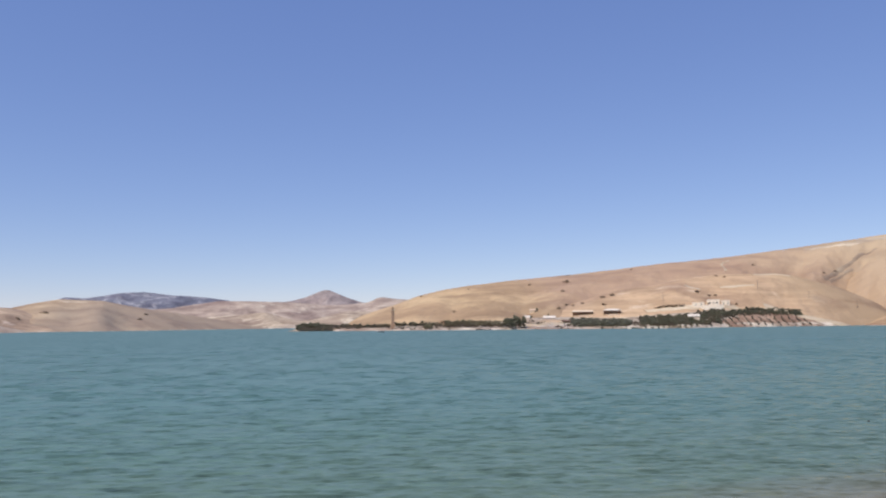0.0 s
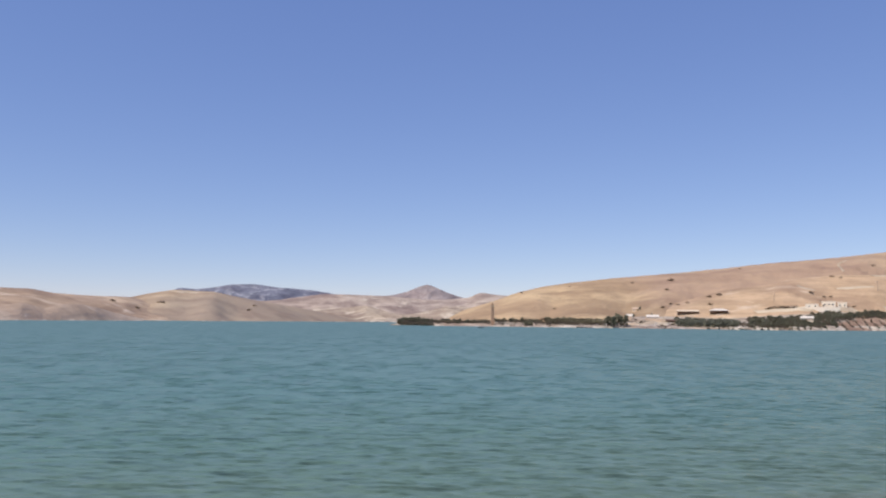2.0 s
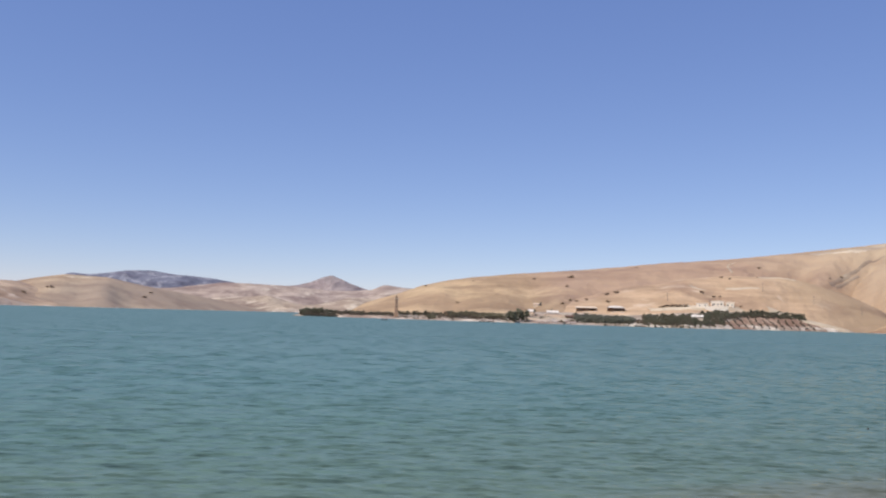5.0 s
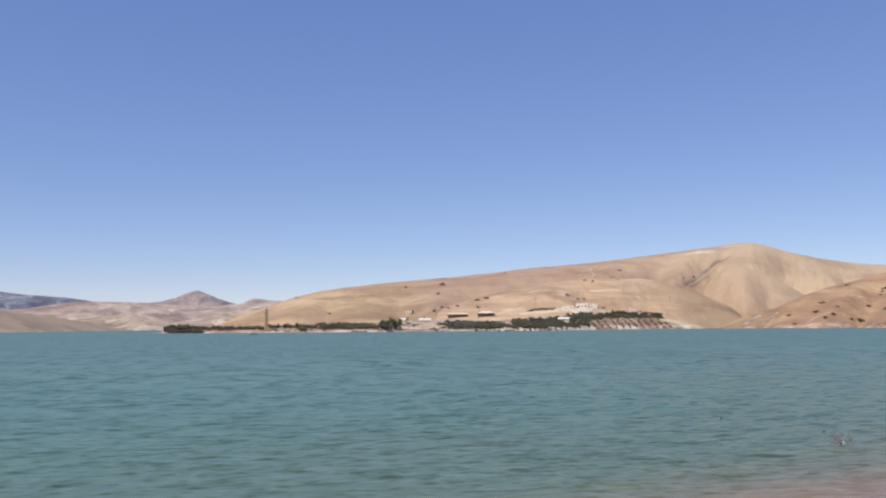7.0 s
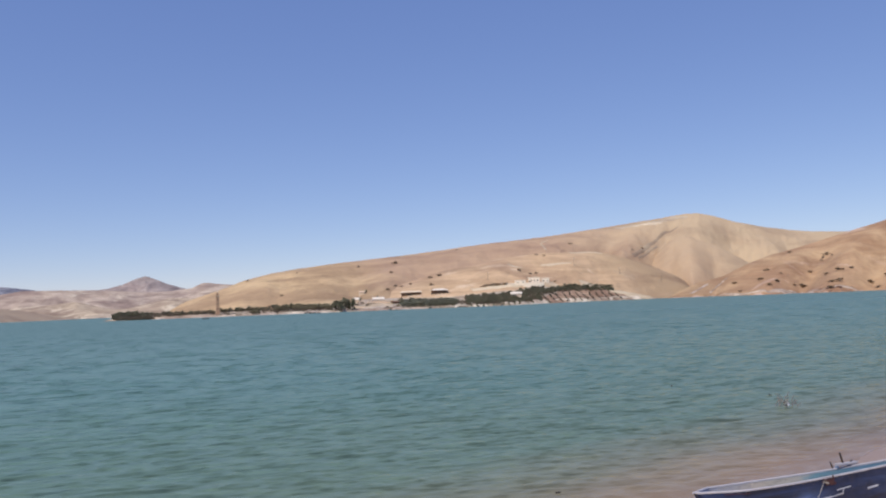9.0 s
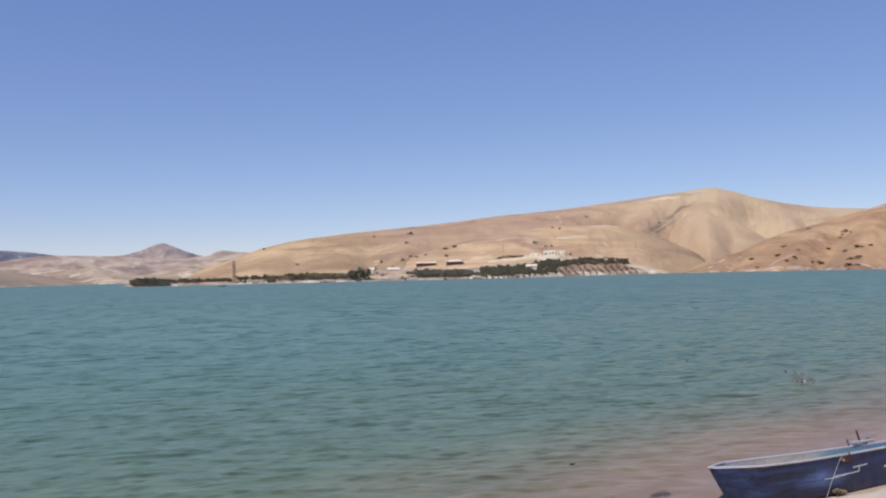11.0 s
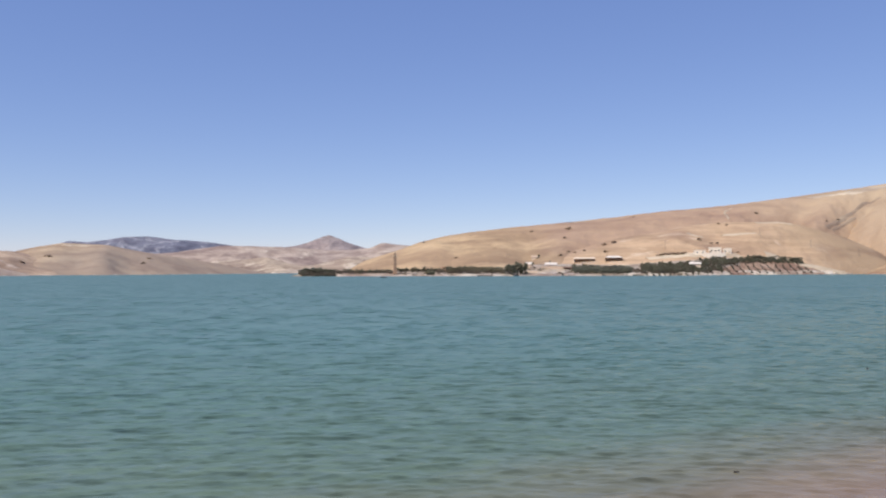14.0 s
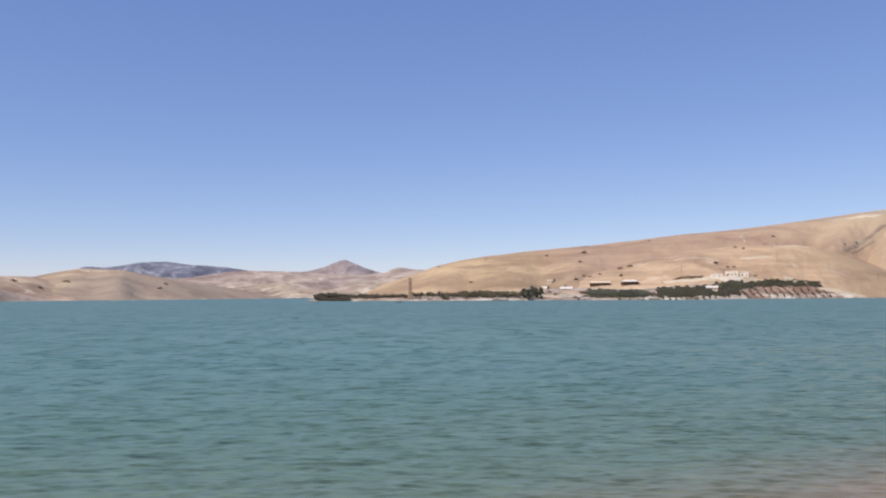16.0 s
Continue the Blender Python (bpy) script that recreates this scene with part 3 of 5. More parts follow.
def plant(kind, bearing, dist, scale, rng, group, wide=1.0):
    src = TREES[kind][int(rng.integers(len(TREES[kind])))]
    x, y = polar(bearing, dist)
    m = pose(x, y, land(bearing, dist) - 0.1, 0, 0, rng.uniform(0, 360))
    if src.name not in USED:
        USED.add(src.name)
        ob = src
        ob.matrix_basis = m
    else:
        ob = copy_thing(src, m)
    ob.scale = (scale * wide, scale * wide, scale * rng.uniform(0.9, 1.1) * (0.62 if kind == "bush" else 1.0))
    return tagged(ob, group=group)


STUFF = {}


def scatter(kind, bearing, dist, scale, rng, group, wide):
    """Joins a tree into one mass of woodland."""
    src = TREES[kind][int(rng.integers(len(TREES[kind])))]
    x, y = polar(bearing, dist)
    m = pose(x, y, land(bearing, dist) - 0.1, 0, 0, rng.uniform(0, 360)) @ Matrix.Diagonal((scale * wide, scale * wide, scale, 1))
    store = STUFF.setdefault(group, ([], [], [], []))
    for child in src.children:
        me = child.data
        base = len(store[0])
        mat = me.materials[0]
        if mat not in store[3]:
            store[3].append(mat)
        store[0].extend((m @ v.co)[:] for v in me.vertices)
        for p in me.polygons:
            store[1].append(tuple(base + i for i in p.vertices))
            store[2].append(store[3].index(mat))


def close_stuff(group, name, label, category):
    verts, faces, index, mats = STUFF[group]
    me = mesh_of(name, verts, faces, mats[0], False)
    for mat in mats[1:]:
        me.materials.append(mat)
    me.polygons.foreach_set("material_index", index)
    tagged(new(name, me), label, category, kind="stuff")


def grove(kind, group, count, b0, b1, d0, d1, s0, s1, seed, wide=1.0, joined=False):
    """Trees scattered between two bearings; d0, d1: how far behind the waterline at both ends."""
    rng = np.random.default_rng(seed)
    for i in range(count):
        t = (i + rng.uniform(0.0, 1.0)) / count
        b = b0 + (b1 - b0) * t
        q = rng.random()
        shore = smooth_nodes(b, spit.foot, 1, 0.3)
        d = shore + d0[0] + (d0[1] - d0[0]) * t + q * (d1[0] + (d1[1] - d1[0]) * t)
        (scatter if joined else plant)(kind, b, d, rng.uniform(s0, s1), rng, group, wide)


def on_slope(bearing, up, start=680.0):
    """How far off the land rises to that height, in degrees above the eye's level."""
    d = start
    while d < 2600:
        if math.degrees(math.atan2(land(bearing, d) - EYE, d)) >= up:
            return d
        d += 4.0
    return 1200.0


grove("dark", "trees at the tip", 22, -1.95, 0.2, (16, 18), (12, 16), 0.65, 0.95, 1, 1.3)
grove("dark", "trees along the tongue", 34, 0.2, 4.4, (30, 44), (10, 14), 0.26, 0.70, 2, 1.3)
grove("dark", "trees along the tongue", 26, 4.7, 8.6, (56, 60), (14, 18), 0.25, 0.75, 3, 1.4)
grove("olive", "trees by the water", 5, 6.7, 7.2, (30, 30), (7, 7), 0.6, 0.95, 4, 1.2)
grove("olive", "trees by the clearing", 44, 8.2, 12.0, (52, 58), (30, 38), 0.75, 1.1, 5, 1.2)
grove("tall", "tall trees", 7, 12.2, 13.5, (34, 34), (20, 20), 0.95, 1.22, 6, 1.05)
grove("orchard", "orchard below the pavilions", 96, 16.75, 20.6, (50, 50), (50, 66), 0.7, 1.0, 7, 1.3)
grove("dark", "wood", 190, 21.3, 26.6, (53, 34), (104, 106), 0.6, 0.9, 8, 1.3, True)
grove("dark", "wood", 170, 25.8, 31.2, (84, 56), (30, 20), 0.5, 0.72, 9, 1.35, True)
rng_y = np.random.default_rng(10)
for row in range(12):
    # planted rows that slant down the red bank
    b = 26.5 + 0.44 * row
    for k in range(6):
        t = k / 5
        at = b + 0.42 * (1 - t) + rng_y.uniform(-0.04, 0.04)
        plant("young", at, smooth_nodes(at, spit.foot, 1, 0.3) + 14 + (52 - 2.2 * row) * t + rng_y.uniform(-2, 2), rng_y.uniform(0.75, 1.2), rng_y, "rows of young trees", 1.15)
grove("olive", "scrub on the shore", 4, 13.6, 17.0, (38, 38), (50, 50), 0.3, 0.6, 12, 1.3, True)
grove("olive", "scrub on the shore", 34, 16.4, 26.0, (40, 24), (22, 16), 0.25, 0.5, 13, 1.4, True)
grove("hedge", "thicket", 60, -1.9, 0.4, (15, 16), (16, 18), 0.6, 1.0, 14, 1.2, True)
grove("hedge", "thicket", 62, 0.2, 4.5, (26, 40), (16, 20), 0.3, 0.85, 15, 1.2, True)
grove("hedge", "thicket", 54, 4.9, 8.7, (54, 58), (24, 26), 0.25, 0.7, 16, 1.3, True)
grove("hedge", "thicket", 80, 8.2, 12.2, (50, 55), (40, 46), 0.6, 1.0, 17, 1.3, True)
grove("hedge", "thicket", 5, 13.0, 16.6, (44, 44), (80, 90), 0.35, 0.9, 18, 1.3, True)
grove("hedge", "thicket", 16, 20.4, 21.6, (50, 50), (56, 66), 0.5, 0.8, 19, 1.3, True)
grove("hedge", "thicket", 30, 4.6, 8.6, (30, 30), (20, 20), 0.25, 0.5, 20, 1.3, True)
grove("hedge", "thicket", 46, 0.6, 13.0, (24, 38), (14, 18), 0.22, 0.5, 25, 1.5, True)
grove("hedge", "thicket", 40, 16.6, 26.4, (40, 22), (14, 12), 0.3, 0.55, 26, 1.5, True)
grove("hedge", "thicket", 130, 21.2, 26.5, (50, 32), (104, 106), 0.7, 1.1, 22, 1.3, True)
grove("hedge", "thicket", 80, 25.8, 31.0, (78, 54), (36, 24), 0.5, 0.8, 23, 1.3, True)
close_stuff("thicket", "thicket", "low brown-green thicket along the lake shore", "thicket")
close_stuff("wood", "woodland", "dense dark-green belt of trees behind the shore", "woodland")
for src in TREES["hedge"]:
    for ob in (*src.children, src):
        bpy.data.objects.remove(ob)
close_stuff("scrub on the shore", "scrub", "low olive scrub scattered along the pale shore", "scrub")

# single shrubs on the slopes: bearing, height of the sight line, width factor
SHRUBS = [(20.75, 3.67, 1.6), (6.55, 2.02, 1.4), (16.5, 2.94, 2.6), (13.92, 2.75, 1.7), (16.15, 2.29, 1.8), (19.5, 1.95, 2.4), (18.87, 1.83, 2.4), (18.93, 1.35, 1.9), (17.5, 1.43, 1.5), (16.87, 1.29, 1.7), (16.43, 1.33, 1.7), (15.92, 1.08, 1.5),
          (8.75, 0.93, 1.4), (9.79, 2.45, 1.0), (24.95, 2.06, 2.1), (25.68, 1.82, 1.6), (26.09, 1.84, 1.5), (28.46, 3.74, 1.8), (33.25, 3.2, 1.5), (32.61, 3.11, 1.3), (26.71, 3.01, 1.2), (26.18, 3.1, 1.2), (27.36, 1.21, 1.3)]
SHRUBS_RED = [(39.0, 0.62, 2.2), (40.6, 0.83, 2.9), (41.5, 0.62, 1.9), (41.05, 0.44, 1.8), (42.96, 0.26, 3.0), (45.12, 0.49, 2.2), (44.7, 0.44, 1.9), (46.84, 0.38, 2.8), (47.26, 0.02, 1.9), (45.16, 1.23, 2.8), (45.86, 1.25, 2.2),
              (44.44, 0.97, 1.9), (47.87, 0.8, 2.2), (44.52, 2.2, 2.4), (44.2, 1.83, 1.6), (43.5, 1.15, 2.1), (40.95, 1.38, 2.1), (44.62, 0.12, 2.4), (42.39, 2.45, 2.0), (39.31, 0.05, 1.6), (42.54, 0.31, 1.5), (41.79, 1.13, 1.4),
              (44.3, 1.98, 1.3), (44.8, 2.1, 1.3), (45.3, 0.62, 1.4), (49.0, 0.9, 1.8), (50.5, 1.5, 1.8)]
rng_s = np.random.default_rng(77)
for i in range(11):
    at = 22.5 + 0.16 * i
    plant("bush", at, on_slope(at, 1.0 + 0.01 * i + 0.05 * (i % 3), 860), rng_s.uniform(0.7, 1.3), rng_s, "scrub beside the houses", 1.4)
for bearing, up, k in SHRUBS:
    plant("bush", bearing, on_slope(bearing, up - 0.035 * k, 860), k * 0.8, rng_s, "shrubs on the golden hill", 1.15)
for bearing, up, k in SHRUBS_RED:
    plant("bush", bearing, on_slope(bearing, up - 0.035 * k, 1030), k * 0.75, rng_s, "shrubs on the red hill", 1.35)
for bearing, up in ((-20.44, 1.0), (-18.98, 0.57), (-17.45, 0.95), (-11.91, 0.53), (-11.56, 0.82)):
    plant("bush", bearing, on_slope(bearing, up, 1100), 1.7, rng_s, "shrubs on the far hill", 1.5)


# ---- tracks and bare ground lying on the slopes ----
def lay(name, label, points, width, material, lift=0.5, seed=3):
    """A strip of bare ground along bearing and distance points."""
    pts = []
    for (b0, d0), (b1, d1) in zip(points, points[1:]):
        for i in range(12):
            t = i / 12
            pts.append((b0 + (b1 - b0) * t, d0 + (d1 - d0) * t))
    pts.append(points[-1])
    flat = [Vector((*polar(b, d), 0)) for b, d in pts]
    verts = []
    for i, p in enumerate(flat):
        way = (flat[min(i + 1, len(flat) - 1)] - flat[max(i - 1, 0)]).normalized()
        side = Vector((way.y, -way.x, 0))
        w = width * (0.8 + 0.5 * noise.noise(p * 0.05 + Vector((seed, 0, 0)))) / 2
        for k in (-1.4, -1, 0, 1, 1.4):
            q = p + side * w * k
            verts.append((q.x, q.y, land(*bearing_of(q.x, q.y)) + (lift if abs(k) < 1.2 else -0.6)))
    ob = new(name, mesh_of(name, verts, grid_faces(len(flat), 5), material))
    return tagged(ob, label, name.replace("_", " "), kind="structure")


M_TRACK = dry_hill("bleached_track", (0.58, 0.45, 0.31), (0.64, 0.51, 0.36), (0.70, 0.57, 0.42), 12, patch=(0.72, 0.60, 0.46), patch_cut=0.7)


def shore_line(b):
    """How far off the land comes out of the water."""
    d = 690.0
    while land(b, d) < 0.05 and d < 1200:
        d += 1.0
    return d


def strand(bearings_, width):
    return [(b, shore_line(b) + 0.45 * width) for b in bearings_], width


def sighted(*pairs):
    return [(b, on_slope(b, e, 860)) for b, e in pairs]


lay("track", "pale worn dirt track climbing the hill", sighted((26.85, 3.36), (26.7, 3.6), (26.55, 3.78), (26.8, 3.95), (27.0, 4.05)), 3.6, M_TRACK, 0.7)
lay("track", "pale dirt track on the grassy spur", sighted((24.2, 2.5), (24.7, 2.3), (25.2, 2.15)), 4.0, M_TRACK, 0.7)
lay("track", "bleached strip along the spur's crest", sighted((28.4, 3.08), (29.5, 3.06), (30.6, 2.92)), 8.0, M_TRACK, 0.7)
lay("track", "bleached strip on the hill's skyline", [(b, on_slope(b, e, 1300)) for b, e in ((16.6, 3.30), (17.2, 3.36), (17.9, 3.42))], 16.0, M_TRACK, 0.6)
lay("track", "bleached bare strip across the grassy spur", sighted((26.4, 2.28), (27.4, 2.36), (28.5, 2.4)), 6.0, M_TRACK, 0.6)
M_DRAIN = dry_hill("brown_gully_strip", (0.40, 0.295, 0.205), (0.44, 0.33, 0.23), (0.49, 0.375, 0.26), 18, patch=(0.50, 0.39, 0.27), patch_cut=0.55)
M_CREST = dry_hill("bleached_grass", (0.64, 0.50, 0.34), (0.72, 0.58, 0.41), (0.80, 0.67, 0.50), 19, patch=(0.84, 0.72, 0.56), patch_cut=0.6)
# darker brown strips laid along the gullies
for way, wide in (
        (((35.64, 4.45), (34.84, 4.12), (34.03, 3.54), (32.62, 2.66)), 5.5),
        (((7.5, 1.45), (8.2, 1.85), (9.0, 2.2)), 5.0),
        (((8.9, 1.7), (9.5, 2.05), (10.2, 2.3)), 4.0),
        (((32.97, 2.5), (33.6, 2.85), (34.25, 3.23)), 4.0)):
    lay("gully", "darker brown strip along a shallow gully on the golden hill", [(b, on_slope(b, e, 1300)) for b, e in way], wide, M_DRAIN, 0.4)
lay("ridge", "bleached dry grass along the hill's ridge", [(b, on_slope(b, e, 1300)) for b, e in ((31.5, 4.6), (33.5, 4.75), (35.0, 4.95), (36.2, 5.1))], 22.0, M_CREST, 0.5)
lay("road", "pale dirt road running down to the water", [(29.0, 1062), (30.2, 1066), (31.2, 1068), (32.0, 1078), (32.9, 1088), (33.7, 1091)], 15.0, M_CREST, 0.9)
lay("terrace", "pale levelled ground beside the white houses", sighted((21.6, 0.84), (22.6, 0.88), (23.6, 0.94), (24.4, 0.98)), 10.0, M_CREST, 0.8)
lay("terrace", "pale levelled ground below the white houses", sighted((24.3, 1.0), (25.2, 1.04), (26.2, 1.02), (27.4, 0.98)), 12.0, M_CREST, 0.9)
lay("bank", "red soil bank planted with young trees", [(26.2, 900), (27.5, 962), (28.8, 1002), (30.2, 1032), (31.4, 1052), (32.2, 1062)], 52.0, M_BANK, 0.5)
lay("ridge", "bleached patch on the tan hill's crest", [(b, on_slope(b, e, 1200)) for b, e in ((-16.6, 1.66), (-16.0, 1.66), (-15.2, 1.64))], 18.0, M_CREST, 0.5)
M_STRAND = dry_hill("pink_strand", (0.42, 0.295, 0.22), (0.60, 0.45, 0.34), (0.74, 0.60, 0.47), 17, patch=(0.80, 0.67, 0.54), patch_cut=0.56, cut=(0.41, 0.49, 0.57), grain=5.0)
for way, wide, label in (
        (((36.2, -0.05), (36.7, 0.25), (37.25, 0.56)), 4.0, "pale dirt track slanting up from the water"),
        (((37.4, -0.05), (37.9, 0.4), (38.5, 0.92)), 2.4, "narrow worn track on the red hillside")):
    lay("track", label, [(b, on_slope(b, e, 1030)) for b, e in way], wide, M_STRAND, 0.7)
lay("beach", "thin pale strand under the red hill", [(b, on_slope(b, -0.16, 1000)) for b in (38.0, 39.5, 41.0, 42.5, 44.0, 46.0, 48.0)], 7.0, M_STRAND, 0.6)
M_RIB = dry_hill("pale_red_soil", (0.40, 0.275, 0.195), (0.49, 0.35, 0.25), (0.58, 0.43, 0.315), 20, patch=(0.62, 0.48, 0.37), cut=(0.41, 0.49, 0.57), grain=5.0)
M_PALE = dry_hill("pale_sand", (0.46, 0.335, 0.24), (0.72, 0.575, 0.43), (0.90, 0.77, 0.61), 14, patch=(0.92, 0.80, 0.64), patch_cut=0.54, cut=(0.41, 0.49, 0.57), grain=5.0)
lay("beach", "pale sandy clearing by the water", [(13.2, 764), (14.2, 772), (15.2, 776), (16.2, 772)], 124.0, M_PALE, 0.5)
for way, wide, label, soil in (
        (((14.2, 780), (15.2, 786), (16.2, 784)), 30.0, "bleached terrace on the sandy clearing", M_CREST),
        (((13.4, 762), (14.1, 766), (14.9, 766)), 12.0, "bleached terrace on the sandy clearing", M_CREST),
        (((13.4, 750), (14.4, 746), (15.4, 748)), 8.0, "pinkish worn strip along the clearing", M_STRAND),
        (((15.6, 754), (16.2, 758), (16.8, 764)), 10.0, "pinkish worn strip along the clearing", M_STRAND)):
    lay("terrace", label, way, wide, soil, 0.9)
lay("beach", "narrow pale beach at the foot of the bank", *strand((24.0, 25.0, 26.0, 27.0, 28.0, 29.0, 30.0, 31.0, 32.0, 33.0), 13.0), M_PALE, 0.9)
lay("beach", "narrow pale beach below the belt of trees", *strand((16.4, 17.5, 18.5, 19.5, 20.5, 21.5, 22.5, 24.0), 14.0), M_PALE, 0.9)
for i, b in enumerate((26.9, 27.8, 28.65, 29.5, 30.45, 31.3)):
    foot = smooth_nodes(b, spit.foot, 1, 0.3)
    lay("soil_rib", "pale eroded rib of soil on the red bank", [(b + 0.35, foot + 12), (b + 0.2, foot + 30 + 5 * (i % 3)), (b, foot + 56 + 6 * (i % 2))], 1.4 + (i * 7 % 5) * 0.25, M_RIB, 0.8, i)
lay("beach", "pale beach below dusty trees", *strand((8.5, 9.5, 10.5, 11.5, 12.8), 17.0), M_PALE, 0.6)
lay("beach", "pale beach in front of low trees", *strand((0.6, 2.0, 3.0, 4.5, 6.0, 7.2, 8.4), 16.0), M_STRAND, 0.5)

# ---- buildings ----
M_WHITE = plain("whitewash", (0.90, 0.79, 0.64), 0.85, vary=0.12, scale=0.4)
M_CREAM = plain("cream_plaster", (0.74, 0.59, 0.43), 0.85, vary=0.18, scale=0.4)
M_TOWER = plain("ochre_masonry", (0.45, 0.285, 0.18), 0.9, vary=0.25, scale=0.5)
M_BRICKLIME = plain("pinkish_lime_roof", (0.70, 0.52, 0.37), 0.85, vary=0.2, scale=0.6)
M_DARK = plain("dark_opening", (0.035, 0.03, 0.028), 0.6, vary=0.2)
M_ROOFW = plain("pale_sheet_roof", (0.80, 0.70, 0.58), 0.6, vary=0.1, scale=0.3)
M_ROOFB = plain("brown_tile_roof", (0.22, 0.13, 0.09), 0.8, vary=0.3, scale=0.5)
M_POLE = plain("weathered_pole", (0.22, 0.18, 0.15), 0.85, vary=0.3)
M_STONE = plain("pale_stone", (0.55, 0.47, 0.38), 0.95, vary=0.3, scale=1.5, bump=0.6, depth=0.05)


def site(bearing, up, start=700.0):
    """A pose on the slope that faces the lake."""
    d = on_slope(bearing, up, start)
    x, y = polar(bearing, d)
    return pose(x, y, land(bearing, d), 0, 0, -bearing), d


def house(label, bearing, up, width, depth, height, windows, doors=(), material=None):
    m, d = site(bearing, up)
    root = tagged(new("house"), label, "house", group="white houses on the slope")
    root.matrix_basis = m
    part("wall", box(bmesh.new(), (width, depth, height + 3), pose(0, depth / 2, height / 2 - 1.5), 0.06), material or M_WHITE, root)
    part("roof", box(bmesh.new(), (width + 0.5, depth + 0.5, 0.35), pose(0, depth / 2, height + 0.17), 0.05), material or M_WHITE, root, "flat plastered roof slab")
    for x, z, w, h in windows:
        win = part("window", box(bmesh.new(), (w, 0.16, h), pose(x, -0.06, z)), M_DARK, root, "dark window opening")
        part("sill", box(bmesh.new(), (w + 0.3, 0.3, 0.12), pose(x, -0.12, z - h / 2 - 0.06)), M_WHITE, win)
    for x, w, h in doors:
        part("door", box(bmesh.new(), (w, 0.16, h), pose(x, -0.06, h / 2)), M_DARK, root, "dark doorway")
    return root


house("long low white house with dark windows", 25.95, 1.14, 14, 9, 6.2, [(-3.6, 2.6, 1.5, 1.7), (0.4, 2.6, 1.3, 1.5), (4.2, 2.8, 1.5, 1.8)], [(-5.4, 1.3, 2.4)])
house("small white house beside dark trees", 26.72, 1.12, 9, 8, 5.2, [(-2.2, 2.2, 1.5, 1.7), (2.4, 2.2, 1.2, 1.4)])
house("white outbuilding with a single doorway", 25.0, 1.10, 13, 8, 4.6, [(3.5, 2.2, 1.3, 1.5)], [(-2.8, 1.6, 2.6)])


def yard_wall(bearing, up, length, height, label, material):
    m, d = site(bearing, up)
    root = tagged(new("wall"), label, "wall")
    root.matrix_basis = m
    part("masonry", box(bmesh.new(), (length, 0.7, height + 2), pose(0, 0, height / 2 - 1), 0.05), material, root)
    part("coping", box(bmesh.new(), (length + 0.2, 0.95, 0.25), pose(0, 0, height + 0.12), 0.04), M_WHITE, root)
    return root


yard_wall(25.1, 0.98, 52, 3.2, "white plastered yard wall on the slope", M_WHITE)
yard_wall(29.4, 0.78, 16, 1.6, "low pale retaining wall above the red bank", M_CREAM)
yard_wall(14.0, -0.12, 10, 2.0, "low cream wall at the sandy clearing", M_CREAM)
yard_wall(15.3, 0.14, 17, 2.8, "long cream wall behind the sandy clearing", M_BRICKLIME)
house("low brown-roofed house beside dusty trees", 8.1, 0.12, 10, 6, 2.6, [(2.8, 1.5, 1.0, 0.9), (-2.8, 1.5, 1.0, 0.9)], [(0, 1.1, 2.0)], M_TOWER)
house("low cream shed on the sandy clearing", 13.75, 0.16, 6, 5, 2.0, [(1.8, 1.5, 1.0, 0.9)], [(-1.6, 1.1, 2.0)], M_CREAM)
house("cream shed by the clearing", 14.75, 0.05, 8, 5, 2.3, [(2.4, 1.4, 1.0, 0.8), (-2.4, 1.4, 1.0, 0.8)], [(0, 1.2, 1.9)], M_CREAM)
house("cream boathouse above the water", 16.0, 0.12, 8, 6, 2.6, [(2.6, 1.7, 1.0, 1.0)], [(-2.4, 2.2, 2.3)], M_CREAM)
yard_wall(17.7, 0.52, 14, 1.2, "low cream wall in front of a pavilion", M_CREAM)
yard_wall(19.6, 0.56, 12, 1.0, "low cream wall in front of a pavilion", M_CREAM)
yard_wall(5.6, -0.18, 12, 1.2, "low pale wall near the tower", M_STONE)


def pavilion(label, bearing, up, width, depth, height, roof, hip):
    m, d = site(bearing, up)
    root = tagged(new("pavilion"), label, "pavilion", group="pavilions")
    root.matrix_basis = m
    eave = height * 0.62
    for i in range(5):
        for y in (0.4, depth - 0.4):
            x = (i / 4 - 0.5) * (width - 1)
            part("post", box(bmesh.new(), (0.35, 0.35, eave + 2), pose(x, y, eave / 2 - 1), 0.03), M_POLE, root)
    part("back_wall", box(bmesh.new(), (width - 0.8, 0.3, eave + 2), pose(0, depth - 1.2, eave / 2 - 1)), M_TOWER, root, "shaded brown back wall")
    part("ceiling", box(bmesh.new(), (width + 0.6, depth + 0.6, 0.3), pose(0, depth / 2, eave + 0.1), 0.04), M_ROOFB, root)
    bm = bmesh.new()
    w, q = width / 2 + 0.8, depth / 2 + 0.8
    low = [bm.verts.new(p) for p in ((-w, -q, 0), (w, -q, 0), (w, q, 0), (-w, q, 0))]
    inner = 0.86 if hip < 0.5 else 0.45
    top = [bm.verts.new((x * inner, y * 0.3, height - eave - 0.25)) for x, y in ((-w, -q), (w, -q), (w, q), (-w, q))]
    for i in range(4):
        bm.faces.new((low[i], low[(i + 1) % 4], top[(i + 1) % 4], top[i]))
    bm.faces.new(top)
    bm.faces.new(low[::-1])
    bmesh.ops.translate(bm, verts=bm.verts, vec=(0, depth / 2, eave + 0.25))
    part("roof", bm, roof, root)
    return root


